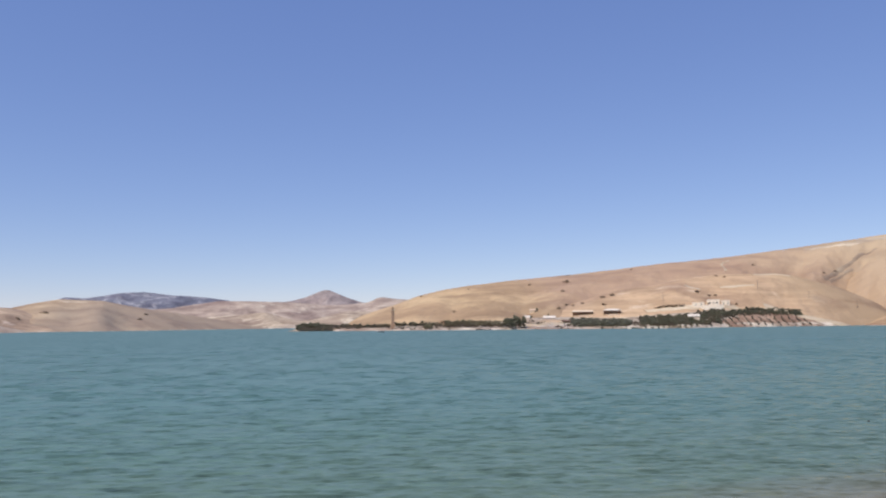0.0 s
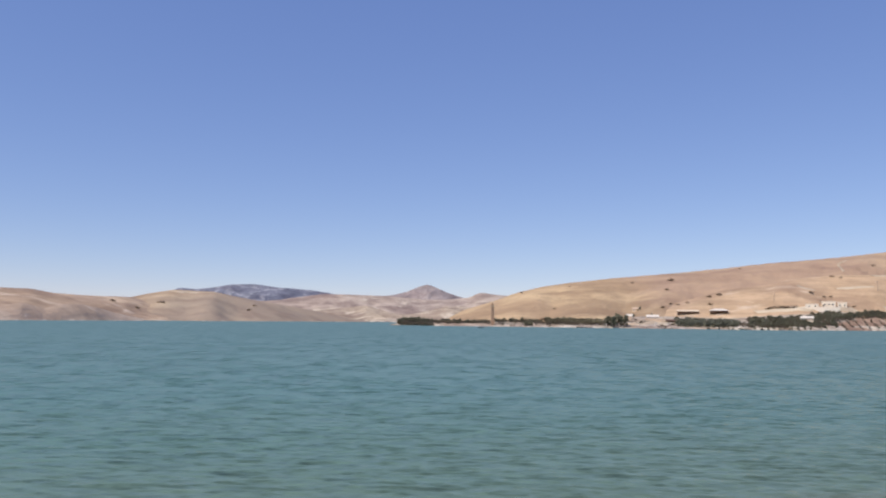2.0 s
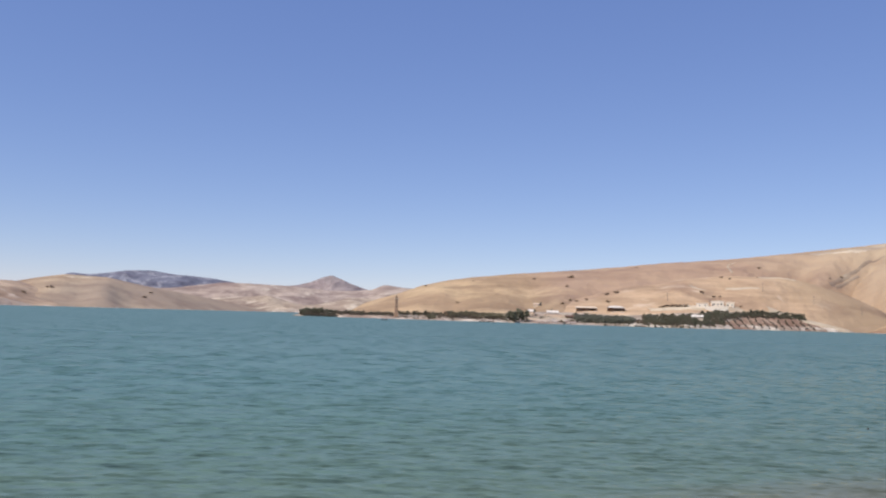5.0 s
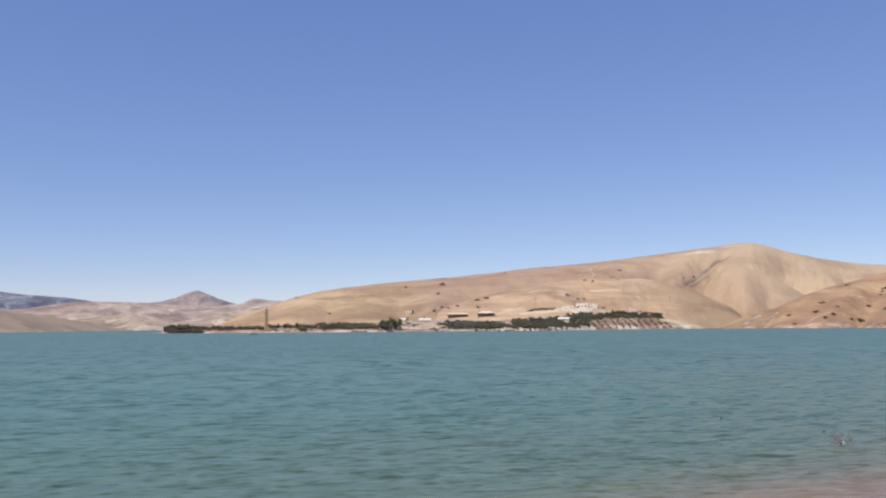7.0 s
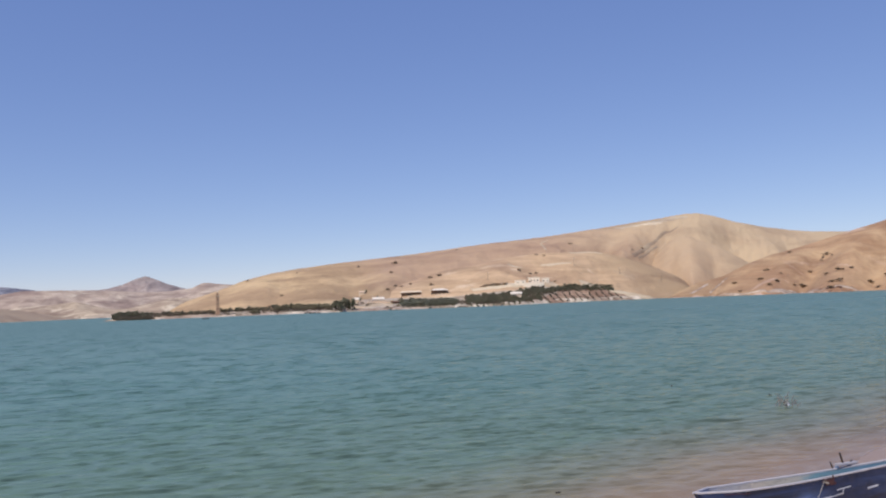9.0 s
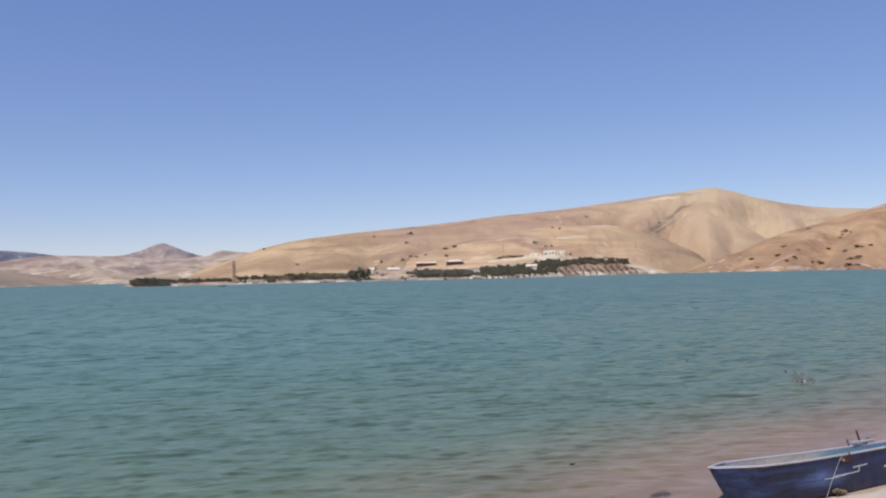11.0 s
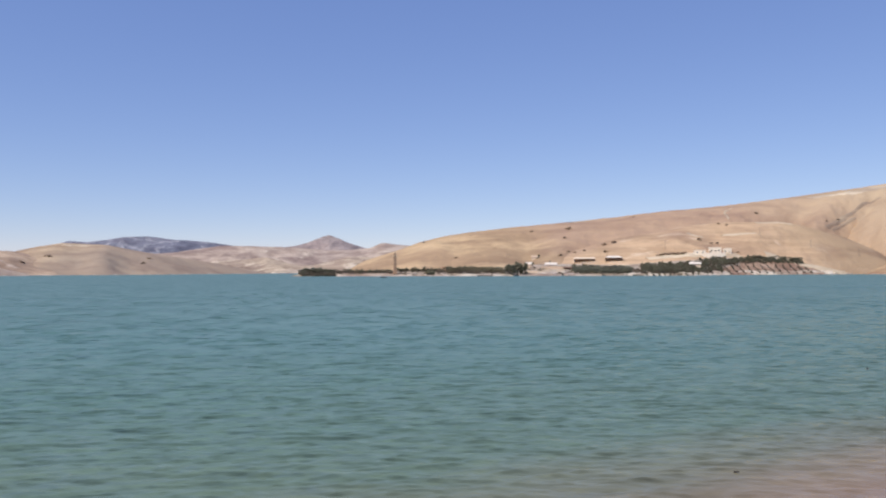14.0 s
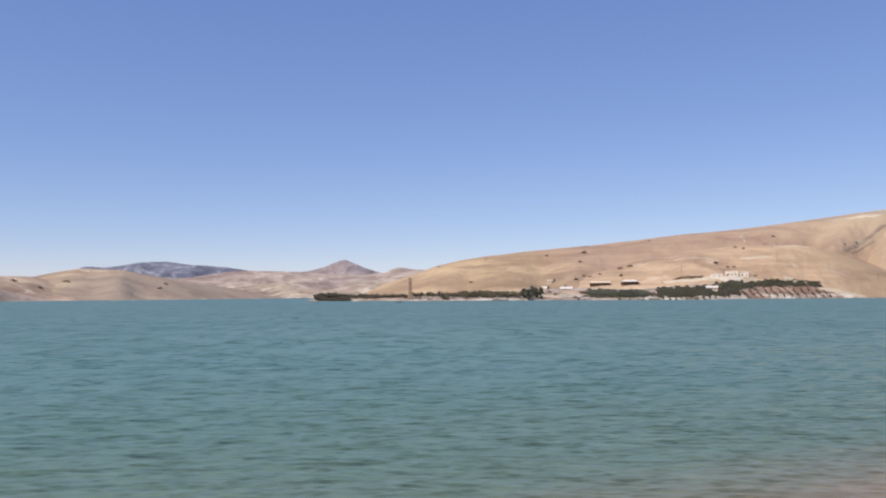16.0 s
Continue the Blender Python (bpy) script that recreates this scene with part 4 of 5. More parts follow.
pavilion("open pavilion with a flat brown and white roof", 17.5, 0.62, 23, 9, 5.4, M_CREAM, 0.2)
pavilion("open pavilion with a white hipped roof", 19.45, 0.66, 19, 10, 6.2, M_ROOFW, 0.8)


pavilion("open shelter with a dark brown roof by the water", 16.5, 0.06, 11, 6, 3.5, M_ROOFB, 0.2)


def hut(bearing, up, width, depth, height):
    m, d = site(bearing, up)
    root = tagged(new("hut"), "small cream hut with a pitched roof", "hut")
    root.matrix_basis = m
    part("wall", box(bmesh.new(), (width, depth, height * 0.65 + 2), pose(0, depth / 2, height * 0.325 - 1), 0.05), M_CREAM, root)
    bm = bmesh.new()
    w, q, z = width / 2 + 0.5, depth / 2 + 0.5, height * 0.65
    a = [bm.verts.new(p) for p in ((-w, -q, 0), (w, -q, 0), (w, q, 0), (-w, q, 0), (-w, 0, height - z), (w, 0, height - z))]
    for f in ((0, 1, 5, 4), (2, 3, 4, 5), (0, 4, 3), (1, 2, 5), (3, 2, 1, 0)):
        bm.faces.new([a[i] for i in f])
    bmesh.ops.translate(bm, verts=bm.verts, vec=(0, depth / 2, z))
    part("roof", bm, M_BRICKLIME, root)
    part("door", box(bmesh.new(), (1.2, 0.12, 2.0), pose(width * 0.2, -0.05, 1.0)), M_DARK, root)


hut(14.2, 0.82, 9, 7, 4.4)
plant("dark", 14.45, on_slope(14.45, 0.85), 0.75, rng_s, "trees by the hut", 1.0)
plant("dark", 14.0, on_slope(14.0, 0.35), 0.7, rng_s, "trees by the hut", 1.3)
plant("dark", 15.2, on_slope(15.2, 0.55), 0.5, rng_s, "trees by the hut", 1.0)


def shed(label, bearing, up, width, forward=0.0):
    m, d = site(bearing, up)
    root = tagged(new("shed"), label, "shed", group="sheet-roofed sheds")
    root.matrix_basis = m @ pose(0, -forward, 0.5)
    part("wall", box(bmesh.new(), (width, 4, 3.4), pose(0, 2, 1.2), 0.05), M_CREAM, root)
    part("roof", box(bmesh.new(), (width + 0.8, 5.0, 0.25), pose(0, 1.6, 4.4, 24), 0.04), M_ROOFW, root)


shed("low white sheet-roofed shed among dark trees", 24.7, 0.2, 11, 14)
shed("long low shed with a white sheet roof on the clearing", 15.25, 0.16, 11)
shed("small shed with a white sheet roof beside tall trees", 13.75, 0.2, 5)


def tower(bearing, dist):
    x, y = polar(bearing, dist)
    root = tagged(new("tower"), "slender square ochre masonry tower above low trees", "tower")
    root.matrix_basis = pose(x, y, land(bearing, dist) - 0.2, 0, 0, -bearing + 12)
    bm = bmesh.new()
    r = 0.7071
    bmesh.ops.create_cone(bm, cap_ends=True, segments=4, radius1=2.75 * r, radius2=2.35 * r, depth=16.4, matrix=pose(0, 0, 8.2, 0, 0, 45))
    part("shaft", bm, M_TOWER, root)
    part("plinth", box(bmesh.new(), (3.3, 3.3, 1.6), pose(0, 0, 0.8), 0.08), M_TOWER, root)
    part("cornice", box(bmesh.new(), (3.0, 3.0, 0.45), pose(0, 0, 16.6), 0.06), M_CREAM, root, "pale projecting cornice")
    for i in range(4):
        part("merlon", box(bmesh.new(), (0.6, 0.6, 0.8), pose(*((1.1, 1.1), (-1.1, 1.1), (-1.1, -1.1), (1.1, -1.1))[i], 17.2), 0.04), M_TOWER, root)
    part("lantern", box(bmesh.new(), (1.25, 1.25, 2.8), pose(0, 0, 18.2), 0.06), M_TOWER, root)
    bm = bmesh.new()
    bmesh.ops.create_uvsphere(bm, u_segments=12, v_segments=8, radius=0.72, matrix=pose(0, 0, 19.6))
    part("dome", bm, M_CREAM, root)
    part("finial", rod(bmesh.new(), (0, 0, 20.2), (0, 0, 21.4), 0.10, 0.04), M_POLE, root)
    for z in (5.5, 9.5, 13.2):
        part("window", box(bmesh.new(), (0.5, 0.2, 1.2), pose(0, -1.30 + 0.012 * z, z)), M_DARK, root)


tower(4.56, 735)


def pole(bearing, up, height):
    m, d = site(bearing, up, 860)
    root = tagged(new("utility_pole"), "weathered timber utility pole on the slope", "utility pole", group="utility poles")
    root.matrix_basis = m
    part("shaft", rod(bmesh.new(), (0, 0, -1), (0, 0, height), 0.24, 0.16), M_POLE, root)
    part("crossarm", box(bmesh.new(), (2.6, 0.22, 0.22), pose(0, 0, height - 0.8), 0.03), M_POLE, root)
    for x in (-1.1, 0, 1.1):
        part("insulator", rod(bmesh.new(), (x, 0, height - 0.7), (x, 0, height - 0.3), 0.11, 0.07, 6), M_WHITE, root)


pole(22.8, 1.45, 9.5)
pole(28.7, 2.12, 11)
pole(31.7, 1.45, 9)
pole(34.4, 0.82, 9.5)
pole(25.45, 1.15, 7.0)
pole(19.0, 0.75, 8.0)


def rocks(label, spots, seed, material):
    rng = np.random.default_rng(seed)
    for b, d, size in spots:
        x, y = polar(b, d)
        bm = bmesh.new()
        bmesh.ops.create_icosphere(bm, subdivisions=2, radius=1.0)
        off = Vector(rng.uniform(-50, 50, 3))
        for v in bm.verts:
            v.co *= 1 + 0.5 * noise.noise(v.co * 1.3 + off)
            v.co.z *= 0.6
        me = bpy.data.meshes.new("rock")
        bm.to_mesh(me)
        bm.free()
        me.materials.append(material)
        ob = tagged(new("rock", me), label, "rock", group="rocks on the shore")
        ob.matrix_basis = pose(x, y, land(b, d) + size * 0.15, 0, 0, rng.uniform(0, 360)) @ Matrix.Scale(size, 4)


rr = random.Random(4)
rocks("pale boulder on the sandy shore", [(rr.uniform(13.3, 16.4), rr.uniform(744, 780), rr.uniform(0.8, 2.0)) for _ in range(26)], 5, M_STONE)
rocks("pale boulder by the lake's edge", [(rr.uniform(0.8, 8.6), rr.uniform(723, 736), rr.uniform(0.5, 1.2)) for _ in range(22)], 6, M_STONE)
rocks("brown boulder at the foot of the red hill", [(rr.uniform(44.0, 45.2), rr.uniform(1042, 1062), rr.uniform(1.2, 2.4)) for _ in range(9)], 7, M_ROOFB)


# ---- boats ----


LENGTH = 4.9


def make_hull_paint():
    """Old dark-blue gloss paint: chalky streaks along the planks, a painted sheen amidships, scuffs, brown grime."""
    s = Shade("blue_boat_paint", 0.42)
    long = s.where(0.5, 3.0, 5.0, local=True)
    even = s.where(local=True)
    c = s.ramp(s.noise(long, 1.6, 5, 0.62, 0.5), (0.36, (0.009, 0.014, 0.036)), (0.54, (0.017, 0.033, 0.095)), (0.72, (0.042, 0.072, 0.17)))
    # glossy light-blue sheen amidships put into the colour, broken up by worn streaks
    xyz = s.t.nodes.new("ShaderNodeSeparateXYZ")
    s.t.links.new(even, xyz.inputs[0])
    along = s.math("DIVIDE", s.math("ABSOLUTE", s.math("SUBTRACT", xyz.outputs[0], 2.05)), 0.75, True)
    up = s.math("DIVIDE", s.math("ABSOLUTE", s.math("SUBTRACT", xyz.outputs[2], 0.30)), 0.24, True)
    sheen = s.math("MULTIPLY", s.math("SUBTRACT", 1.0, along), s.math("SUBTRACT", 1.0, up))
    sheen = s.math("MULTIPLY", sheen, s.ramp(s.noise(long, 2.4, 5, 0.65, 0.6), (0.38, 0.3), (0.62, 1.5)), True)
    c = s.mix(sheen, c, (0.11, 0.18, 0.38))
    c = s.mix(s.math("MULTIPLY", s.ramp(s.noise(s.where(0.25, 2.0, 14.0, local=True), 2.0, 5, 0.7), (0.62, 0.0), (0.72, 1.0)), 0.3), c, (0.14, 0.19, 0.34))
    c = s.mix(s.math("MULTIPLY", s.ramp(s.noise(even, 2.6, 6, 0.7), (0.55, 0.0), (0.72, 1.0)), 0.5), c, (0.045, 0.034, 0.040))
    c = s.mix(s.math("MULTIPLY", s.ramp(s.noise(even, 24.0, 3, 0.6), (0.66, 0.0), (0.72, 1.0)), 0.5), c, (0.22, 0.19, 0.19))
    s.colour(c)
    s.set(s.p.inputs["Roughness"], s.ramp(s.noise(even, 5.0, 4), (0.3, 0.32), (0.7, 0.62)))
    s.bump(s.noise(s.where(1.0, 1.0, 9.0, local=True), 3.0, 6, 0.65), 0.35, 0.006)
    return s.m


M_HULL = make_hull_paint()
M_RAIL = plain("chipped_pale_rail", (0.52, 0.49, 0.51), 0.6, vary=0.3, scale=6)


def make_lining():
    """Turquoise paint worn through to bare wood and mud."""
    s = Shade("faded_turquoise_paint", 0.7)
    v = s.where(0.6, 2.0, 2.0, local=True)
    even = s.where(local=True)
    xyz = s.t.nodes.new("ShaderNodeSeparateXYZ")
    s.t.links.new(even, xyz.inputs[0])
    # lilac-blue at the bow, bare wood amidships, turquoise aft
    place = s.math("ADD", s.math("DIVIDE", xyz.outputs[0], LENGTH), s.math("MULTIPLY", s.math("SUBTRACT", s.noise(v, 1.4, 5, 0.65, 0.4), 0.5), 0.5), True)
    c = s.ramp(place, (0.10, (0.20, 0.22, 0.34)), (0.22, (0.30, 0.31, 0.38)), (0.34, (0.46, 0.40, 0.34)), (0.50, (0.40, 0.38, 0.34)), (0.60, (0.15, 0.27, 0.32)), (0.80, (0.12, 0.22, 0.30)))
    s.colour(s.mix(s.math("MULTIPLY", s.ramp(s.noise(v, 9.0, 5, 0.7), (0.5, 0.0), (0.7, 1.0)), 0.55), c, (0.13, 0.11, 0.10)))
    s.bump(s.noise(v, 6.0, 5, 0.7), 0.4, 0.01)
    return s.m


M_INSIDE = make_lining()
M_SEAT = plain("worn_blue_seat", (0.20, 0.25, 0.36), 0.6, vary=0.3, scale=3)
M_RUST = plain("rusty_red_patch", (0.11, 0.045, 0.045), 0.8, vary=0.4, scale=8)
M_IRON = plain("dark_iron", (0.05, 0.035, 0.03), 0.6, metal=0.4, vary=0.3, scale=8)
M_ROPE = plain("pale_rope", (0.45, 0.41, 0.37), 0.9, vary=0.3, scale=20)
M_COIL = plain("muddy_rope", (0.26, 0.20, 0.13), 0.9, vary=0.3, scale=20)
M_MARK = plain("white_paint_mark", (0.56, 0.58, 0.64), 0.6, vary=0.12, scale=8)

def half_beam(t):
    """Half the boat's width at the rail; t: 0 at the stem, 1 at the stern."""
    return 0.05 + 0.40 * min(1.0, t / 0.13) + 0.02 * math.sin(min(1.0, t / 0.30) * math.pi / 2) - 0.24 * max(0.0, (t - 0.35) / 0.65)


def rail_height(t):
    return 0.60 + 0.05 * (1 - t) ** 3 + 0.06 * t * t


def section(t, inset):
    """Points of one rib from rail to rail."""
    b, top = half_beam(t) - inset, rail_height(t)
    rake = 0.42 * max(0.0, 1 - t / 0.16)
    bot = -0.14 + inset
    pts = []
    for f, g in ((1.0, 1.0), (0.95, 0.74), (0.88, 0.46), (0.76, 0.20), (0.45, 0.05), (0.0, 0.0)):
        z = bot + (top - bot) * g
        pts.append((t * LENGTH + rake * (1 - g) + (inset if t == 0 else -inset if t == 1 else 0), b * f, z))
    return pts + [(x, -y, z) for x, y, z in pts[-2::-1]]


def skin(inset, n=46):
    rows = [section(i / (n - 1), inset) for i in range(n)]
    bm = bmesh.new()
    vs = [[bm.verts.new(p) for p in r] for r in rows]
    for a, b in zip(vs, vs[1:]):
        for i in range(len(a) - 1):
            bm.faces.new((a[i], a[i + 1], b[i + 1], b[i]))
    bm.faces.new(vs[0])
    bm.faces.new(vs[-1][::-1])
    return bm


def rail(side, r=0.016):
    bm = bmesh.new()
    n = 30
    prev = None
    for i in range(n):
        t = i / (n - 1)
        c = Vector((t * LENGTH, side * (half_beam(t) - 0.012), rail_height(t) + 0.012))
        ring = [bm.verts.new(c + Vector((0, y * r * 1.25, z * r))) for y, z in ((-1, -1), (1, -1), (1.15, 0.4), (0.7, 1), (-0.7, 1), (-1.15, 0.4))]
        if prev:
            for k in range(6):
                bm.faces.new((prev[k], prev[(k + 1) % 6], ring[(k + 1) % 6], ring[k]))
        else:
            bm.faces.new(ring)
        prev = ring
    bm.faces.new(prev[::-1])
    return bm


def across(t, z, depth, thick, bevel=0.008):
    """A seat board from side to side."""
    f = max(0.4, (z - 0.02) / (rail_height(t) - 0.02))
    w = (half_beam(t) - 0.03) * (0.80 + 0.18 * f) * 2
    return box(bmesh.new(), (depth, w, thick), pose(t * LENGTH, 0, z), bevel)


def stroke(points, r):
    bm = bmesh.new()
    for a, b in zip(points, points[1:]):
        rod(bm, a, b, r, r, 6)
    return bm


def side_point(t, g, out=0.006):
    """A point on the near side of the hull."""
    pts = section(t, 0.0)[::-1]
    zs = [p[2] for p in pts[:6]]
    z = -0.14 + (rail_height(t) + 0.14) * g
    order = sorted(range(6), key=lambda i: zs[i])
    x = np.interp(z, [zs[i] for i in order], [pts[i][0] for i in order])
    y = np.interp(z, [zs[i] for i in order], [pts[i][1] for i in order])
    return Vector((float(x), float(y) - out, z))


def bar(t0, g0, t1, g1, wide):
    """A flat painted bar on the near side of the hull."""
    bm = bmesh.new()
    n = 6
    rows = []
    for i in range(n + 1):
        k = i / n
        t, g = t0 + (t1 - t0) * k, g0 + (g1 - g0) * k
        dt, dg = (0, wide) if abs(t1 - t0) * LENGTH > abs(g1 - g0) * 0.6 else (wide * 0.6 / LENGTH, 0)
        rows.append([bm.verts.new(side_point(t - dt, g - dg)), bm.verts.new(side_point(t + dt, g + dg))])
    for a, b in zip(rows, rows[1:]):
        bm.faces.new((a[0], b[0], b[1], a[1]))
    solid = bmesh.ops.extrude_face_region(bm, geom=bm.faces[:])
    bmesh.ops.translate(bm, vec=(0, -0.006, 0), verts=[v for v in solid["geom"] if isinstance(v, bmesh.types.BMVert)])
    return bm


def beached_boat():
    root = tagged(new("rowing_boat"), "dark blue wooden rowing boat beached on wet sand", "boat")
    root.matrix_basis = pose(8.54, 11.72, 0.06, -7.7, 0.2, 4.9)
    hull = part("hull", skin(0.0), M_HULL, root)
    hull.data.polygons.foreach_set("use_smooth", [len(p.vertices) == 4 for p in hull.data.polygons])
    inner = part("lining", skin(0.028), M_INSIDE, root, "faded turquoise inner planking")
    part("rail", rail(-1), M_RAIL, root, "pale chipped wooden rail")
    part("rail", rail(1), M_RAIL, root, "pale chipped wooden rail")
    bm = bmesh.new()
    n = 8
    rows = [(bm.verts.new((t * LENGTH, -half_beam(t) * 0.9 + 0.02, rail_height(t) - 0.05)), bm.verts.new((t * LENGTH, half_beam(t) * 0.9 - 0.02, rail_height(t) - 0.05))) for t in [0.02 + 0.11 * i / n for i in range(n + 1)]]
    for a, b in zip(rows, rows[1:]):
        bm.faces.new((a[0], a[1], b[1], b[0]))
    solid = bmesh.ops.extrude_face_region(bm, geom=bm.faces[:])
    bmesh.ops.translate(bm, vec=(0, 0, -0.03), verts=[v for v in solid["geom"] if isinstance(v, bmesh.types.BMVert)])
    part("fore_deck", bm, M_SEAT, root, "small worn blue fore deck")
    part("stem_cap", box(bmesh.new(), (0.07, 2 * half_beam(0.0) + 0.03, 0.034), pose(0.02, 0, rail_height(0.0) + 0.014), 0.008), M_RAIL, root, "pale chipped cap on the stem")
    part("cleat", box(bmesh.new(), (0.07, 0.16, 0.035), pose(0.50, 0.02, rail_height(0.09) - 0.052), 0.01), M_IRON, root, "dark iron cleat")
    part("seat", across(0.30, 0.40, 0.24, 0.03), M_SEAT, root)
    part("seat", across(0.58, 0.40, 0.26, 0.03), M_SEAT, root)
    part("seat", across(0.86, 0.42, 0.30, 0.03), M_SEAT, root)
    for i in range(5):
        t = 0.18 + 0.16 * i
        rib = section(t, 0.030)
        part("rib", stroke(rib, 0.009), M_INSIDE, root)
    for side in (1,):
        t = 0.775
        y = side * (half_beam(t) - 0.01)
        block = part("oar_block", box(bmesh.new(), (0.52, 0.11, 0.045), pose(t * LENGTH + 0.10, y, rail_height(t) + 0.075), 0.012), M_RAIL, root, "pale blue-grey timber block for the oar")
        for k in (-0.16, 0.16):
            part("chock", box(bmesh.new(), (0.05, 0.06, 0.05), pose(t * LENGTH + k, y, rail_height(t) + 0.035), 0.006), M_SEAT, block)
        part("pin", rod(bmesh.new(), (t * LENGTH + 0.02, y, rail_height(t) + 0.08), (t * LENGTH - 0.03, y, rail_height(t) + 0.29), 0.017, 0.014), M_IRON, block, "dark iron pin")
        part("pin", rod(bmesh.new(), (t * LENGTH - 0.27, y, rail_height(t) + 0.03), (t * LENGTH - 0.31, y, rail_height(t) + 0.15), 0.014, 0.012), M_IRON, block, "dark iron pin")
        part("pin", rod(bmesh.new(), (t * LENGTH + 0.20, y, rail_height(t) + 0.07), (t * LENGTH + 0.26, y, rail_height(t) + 0.13), 0.014, 0.012), M_IRON, block, "dark iron pin")
    # rope from the rail to the sand, and the worn patch it hangs over
    a = side_point(0.50, 0.97, 0.03)
    line = [a + Vector((-0.64 * k, -0.10 * k - 0.04 * k * k, -0.66 * k)) for k in [i / 8 for i in range(9)]]
    part("rope", stroke(line, 0.0040), M_ROPE, root, "pale mooring rope")
    for k in range(5):
        c = side_point(0.498 + 0.012 * k, 0.97 - 0.03 * (k % 2), 0.015)
        turn = [c + Vector((0.02 * math.sin(u * 2 + k), 0.035 * math.cos(u) - 0.01, (0.03 + 0.010 * k) * math.sin(u + k))) for u in [j * 0.785 for j in range(9)]]
        part("rope_turn", stroke(turn, 0.007), M_ROPE if k == 1 else M_RUST, root, "" if k == 1 else "red-brown rope lashing")
    # loose end of the rope, heaped low against the hull
    for k in range(4):
        c = side_point(0.472 + 0.016 * k, 0.25 - 0.03 * k, 0.04)
        turn = [c + Vector((0.055 * math.cos(u), -0.03 * math.sin(u), 0.030 * math.sin(u + 0.6 * k))) for u in [j * 0.785 for j in range(9)]]
        part("rope_coil", stroke(turn, 0.019), M_COIL, root, "muddy tan coil of rope")
    part("worn_patch", bar(0.51, 0.90, 0.557, 0.905, 0.06), M_RUST, root, "rusty red worn patch below the rail")
    part("worn_patch", bar(0.07, 0.955, 0.15, 0.95, 0.007), M_RUST, root, "reddish rubbed strip under the rail")
    part("worn_patch", bar(0.54, 0.86, 0.567, 0.865, 0.035), M_RUST, root, "rusty red worn patch below the rail")
    # painted marks that cannot be read
    part("mark", bar(0.42, 0.55, 0.49, 0.54, 0.012), M_MARK, root, "white painted bar")
    part("mark", bar(0.60, 0.60, 0.603, 0.70, 0.014), M_MARK, root, "white painted bar")
    part("mark", bar(0.57, 0.70, 0.645, 0.725, 0.013), M_MARK, root, "white painted bar")
    part("mark", bar(0.465, 0.565, 0.535, 0.575, 0.020), M_MARK, root, "white painted bar")
    part("mark", bar(0.53, 0.575, 0.602, 0.60, 0.012), M_MARK, root, "white painted bar")
    part("mark", bar(0.74, 0.60, 0.80, 0.62, 0.022), M_MARK, root, "white painted bar")
    return root


beached_boat()


def small_boat(label, bearing, dist, scale, turn):
    x, y = polar(bearing, dist)
    root = tagged(new("rowing_boat"), label, "boat")
    root.matrix_basis = pose(x, y, -0.12, 0, 0, turn) @ Matrix.Scale(scale, 4)
    part("hull", skin(0.0, 16), M_IRON, root)
    part("lining", skin(0.03, 16), M_SEAT, root)
    part("rail", rail(-1, 0.05), M_IRON, root)
    part("rail", rail(1, 0.05), M_IRON, root)
    part("seat", across(0.45, 0.40, 0.3, 0.04), M_SEAT, root)
    return root


small_boat("small dark boat afloat off the tongue of land", 4.0, 540, 0.85, 170)


def pontoon(bearing, dist, length):
    x, y = polar(bearing, dist)
    root = tagged(new("pontoon"), "long low dark pontoon moored at the shore", "pontoon")
    root.matrix_basis = pose(x, y, 0, 0, 0, -bearing + 4)
    part("deck", box(bmesh.new(), (length, 2.2, 0.35), pose(0, 0, 0.75), 0.05), M_IRON, root)
    for i in range(4):
        part("float", box(bmesh.new(), (1.6, 1.9, 0.9), pose((i / 3 - 0.5) * (length - 2), 0, 0.15), 0.12), M_IRON, root)
    for i in range(5):
        part("rail_post", rod(bmesh.new(), ((i / 4 - 0.5) * (length - 0.4), 0.9, 0.9), ((i / 4 - 0.5) * (length - 0.4), 0.9, 1.7), 0.05), M_POLE, root)


pontoon(10.75, 686, 12.5)

# ---- things at the near shore ----
rng_n = np.random.default_rng(9)


def lump(name, label, category, x, y, z, size, material, seed, rough=0.35):
    bm = bmesh.new()
    bmesh.ops.create_icosphere(bm, subdivisions=4, radius=1.0)
    off = Vector((seed * 9.1, seed * 3.7, seed))
    for v in bm.verts:
        v.co *= 1 + rough * noise.fractal(v.co * 1.1 + off, 0.9, 2.0, 4)
        v.co = Vector((v.co.x * size[0], v.co.y * size[1], v.co.z * size[2]))
    me = bpy.data.meshes.new(name)
    bm.to_mesh(me)
    bm.free()
    me.materials.append(material)
    me.polygons.foreach_set("use_smooth", [True] * len(me.polygons))
    ob = tagged(new(name, me), label, category)
    ob.matrix_basis = pose(x, y, z, 0, 0, seed * 40)
    return ob


M_WETSTONE = plain("wet_dark_stone", (0.10, 0.072, 0.055), 0.5, vary=0.4, scale=6, bump=0.5, depth=0.01)
lump("stone", "dark wet stone lying in the shallows", "stone", *polar(32.7, 15.5), -0.04, (0.34, 0.17, 0.05), M_WETSTONE, 1)
lump("stone", "small dim stone under the shallow water", "stone", *polar(29.35, 15.3), -0.05, (0.16, 0.09, 0.045), M_WETSTONE, 6)
lump("stone", "small dark stone at the boat's bow", "stone", 9.0, 12.0, 0.08, (0.22, 0.16, 0.08), M_WETSTONE, 2)
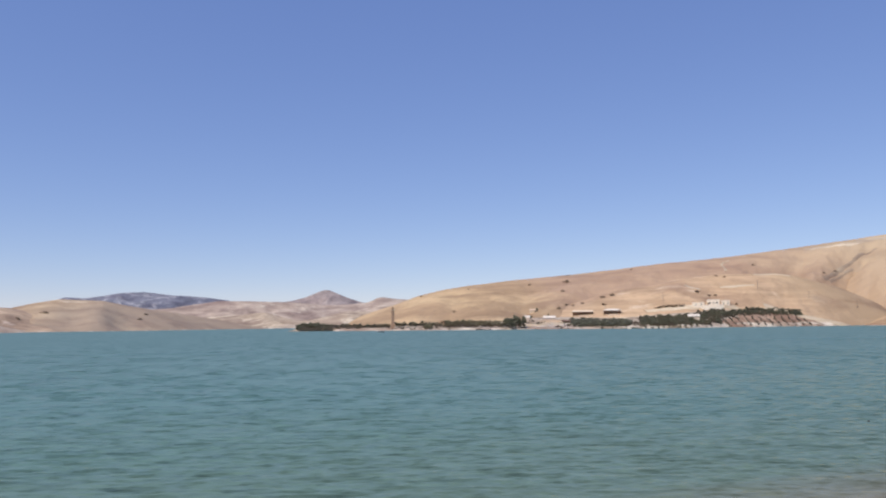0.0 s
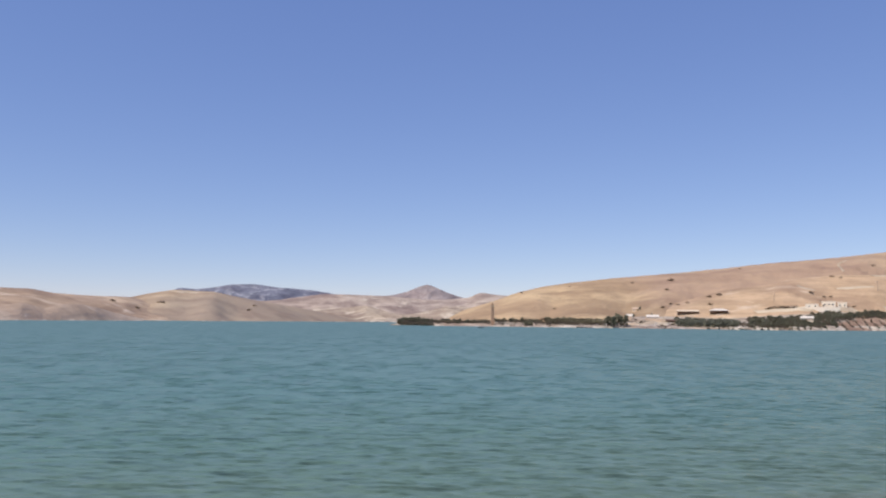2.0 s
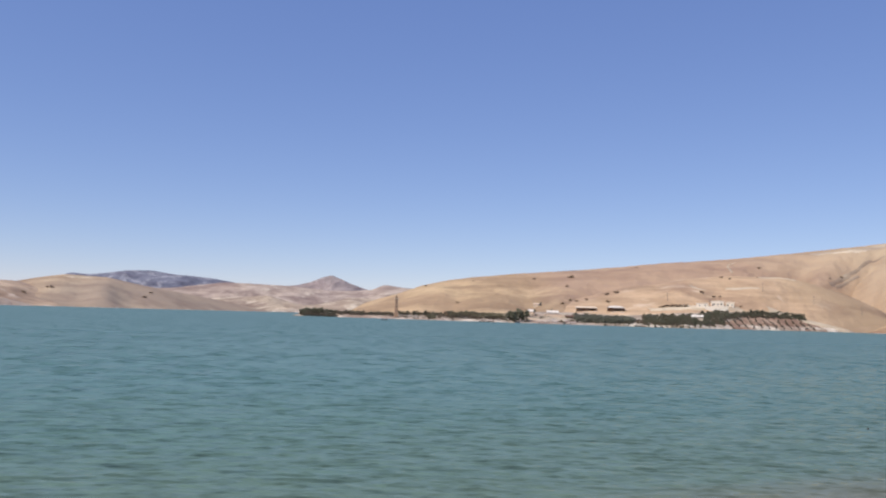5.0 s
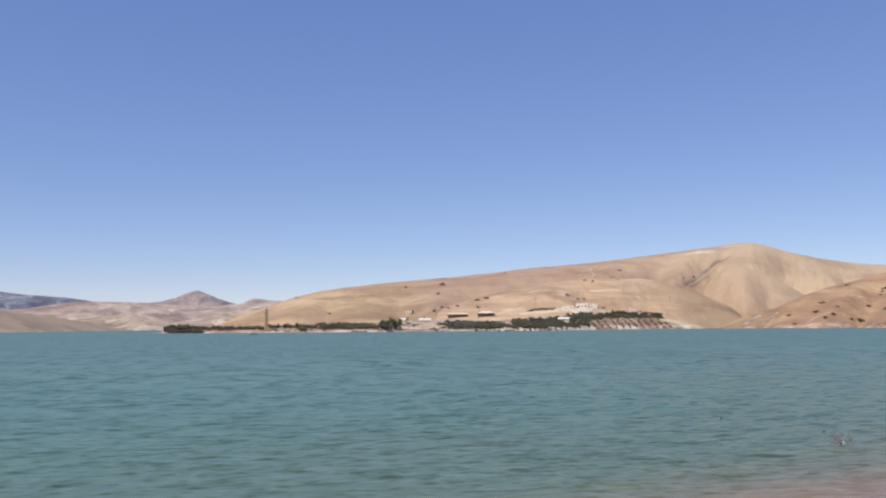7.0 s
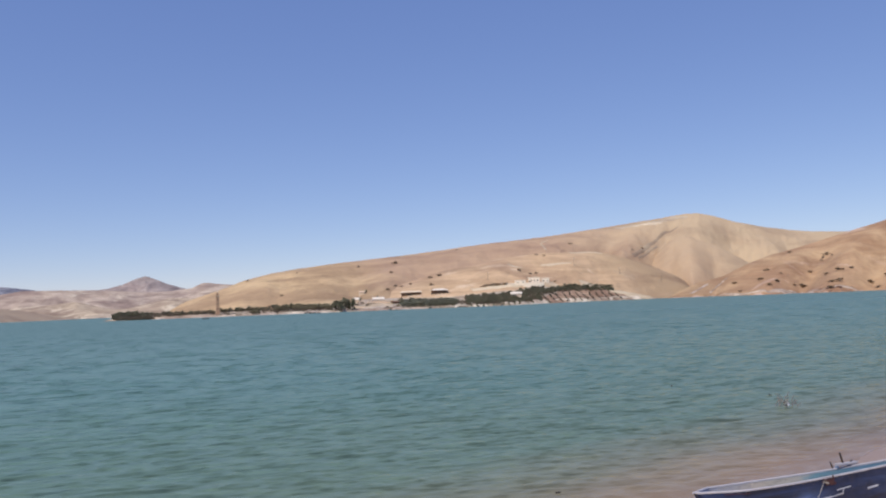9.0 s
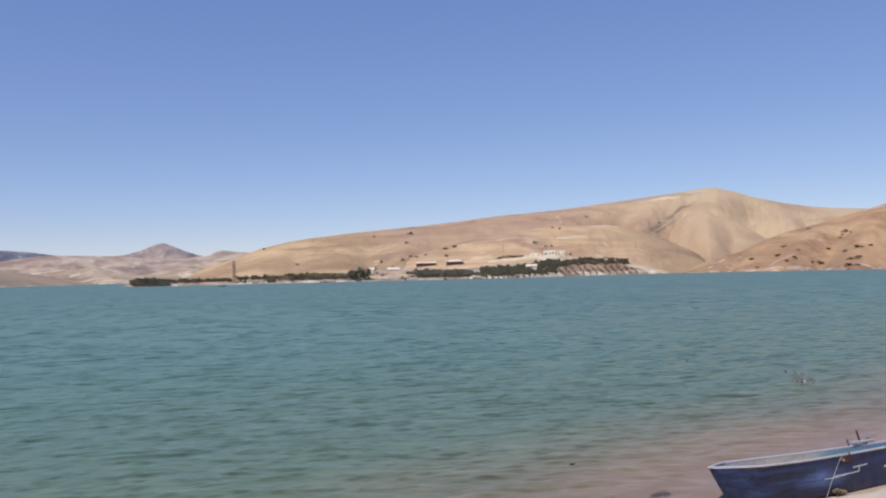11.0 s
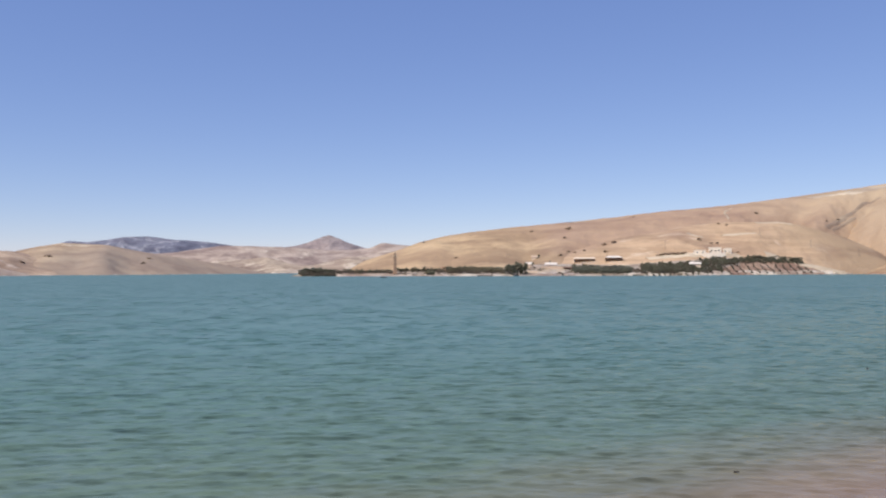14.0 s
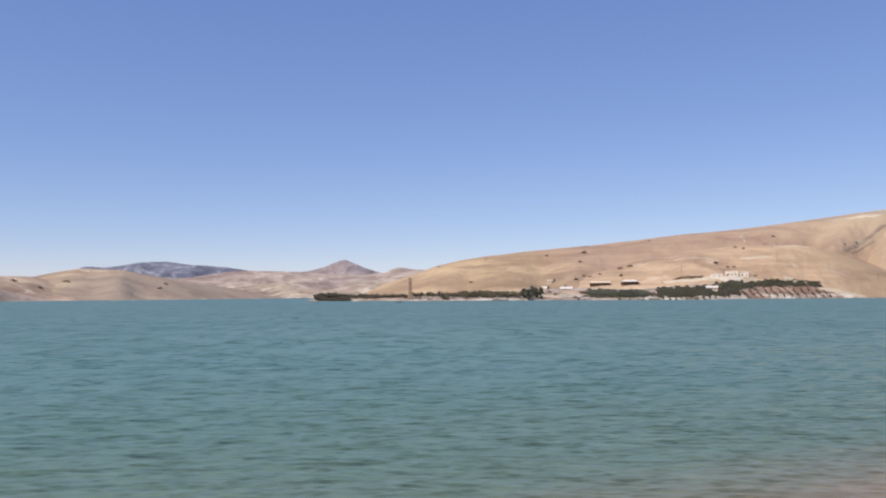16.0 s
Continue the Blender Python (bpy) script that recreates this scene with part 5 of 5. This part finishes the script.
lump("boulder", "pale cream boulder half sunk in sand beside the boat", "boulder", 11.35, 10.35, 0.06, (1.05, 0.45, 0.30), M_STONE, 3, 0.22)
lump("stone", "small pale stone beside the boat", "stone", 10.35, 11.0, 0.17, (0.10, 0.08, 0.06), M_STONE, 4)


def drowned_bush(bearing, dist):
    """Dead twigs that stick out of the shallow water, with pale rubbish caught in them."""
    x, y = polar(bearing, dist)
    root = tagged(new("dead_bush"), "drowned dead bush of thin bleached twigs in shallow water", "dead bush")
    root.matrix_basis = pose(x, y, -0.25)
    for i in range(20):
        a = rng_n.uniform(-1.0, 1.0)
        x0 = rng_n.uniform(-0.62, 0.36)
        h = rng_n.uniform(0.34, 0.72) * (1 if abs(x0) < 0.3 else 0.75)
        p = Vector((x0, rng_n.uniform(-0.3, 0.3), 0))
        q = p + Vector((math.sin(a) * h * 0.5, rng_n.uniform(-0.2, 0.2), h * 0.7))
        e = q + Vector((math.sin(a) * h * 0.4 + rng_n.uniform(-0.1, 0.1), rng_n.uniform(-0.1, 0.1), h * 0.3))
        bm = stroke([p, q, e], 0.009)
        rod(bm, q, q + Vector((rng_n.uniform(-0.18, 0.18), 0, 0.16)), 0.006, 0.003, 5)
        part("twig", bm, M_DEAD, root)
    bm = bmesh.new()
    bmesh.ops.create_icosphere(bm, subdivisions=3, radius=0.05)
    for v in bm.verts:
        v.co = Vector((v.co.x * 0.8, v.co.y * 0.7, v.co.z * 1.5)) * (1 + 0.4 * noise.noise(v.co * 14))
    bmesh.ops.translate(bm, verts=bm.verts, vec=(0.03, -0.1, 0.30))
    part("rag", bm, M_MARK, root, "scrap of white rubbish caught in the twigs")


drowned_bush(41.6, 31.5)


def stake(bearing, dist, height):
    x, y = polar(bearing, dist)
    root = tagged(new("stake"), "short dark stake standing in the water", "stake", group="stakes in the water")
    root.matrix_basis = pose(x, y, -0.8)
    part("post", rod(bmesh.new(), (0, 0, 0), (0.04, 0, height + 0.8), 0.035, 0.024), M_IRON, root)
    part("cap", rod(bmesh.new(), (0.04, 0, height + 0.78), (0.045, 0, height + 0.84), 0.04, 0.02), M_IRON, root)


stake(34.65, 38.0, 0.03)
stake(40.65, 34.5, 0.03)


def driftwood(bearing, dist):
    """A waterlogged bit of branch that barely breaks the surface."""
    x, y = polar(bearing, dist)
    root = tagged(new("driftwood"), "short dark waterlogged branch afloat in the shallows", "driftwood")
    root.matrix_basis = pose(x, y, 0.01, 0, 4, -bearing + 8)
    part("stem", rod(bmesh.new(), (-0.045, 0, -0.010), (0.045, 0.02, -0.004), 0.015, 0.010), M_IRON, root)
    part("twig", rod(bmesh.new(), (0.02, 0, 0.0), (0.06, -0.04, 0.02), 0.009, 0.005, 5), M_IRON, root)


driftwood(26.95, 17.7)
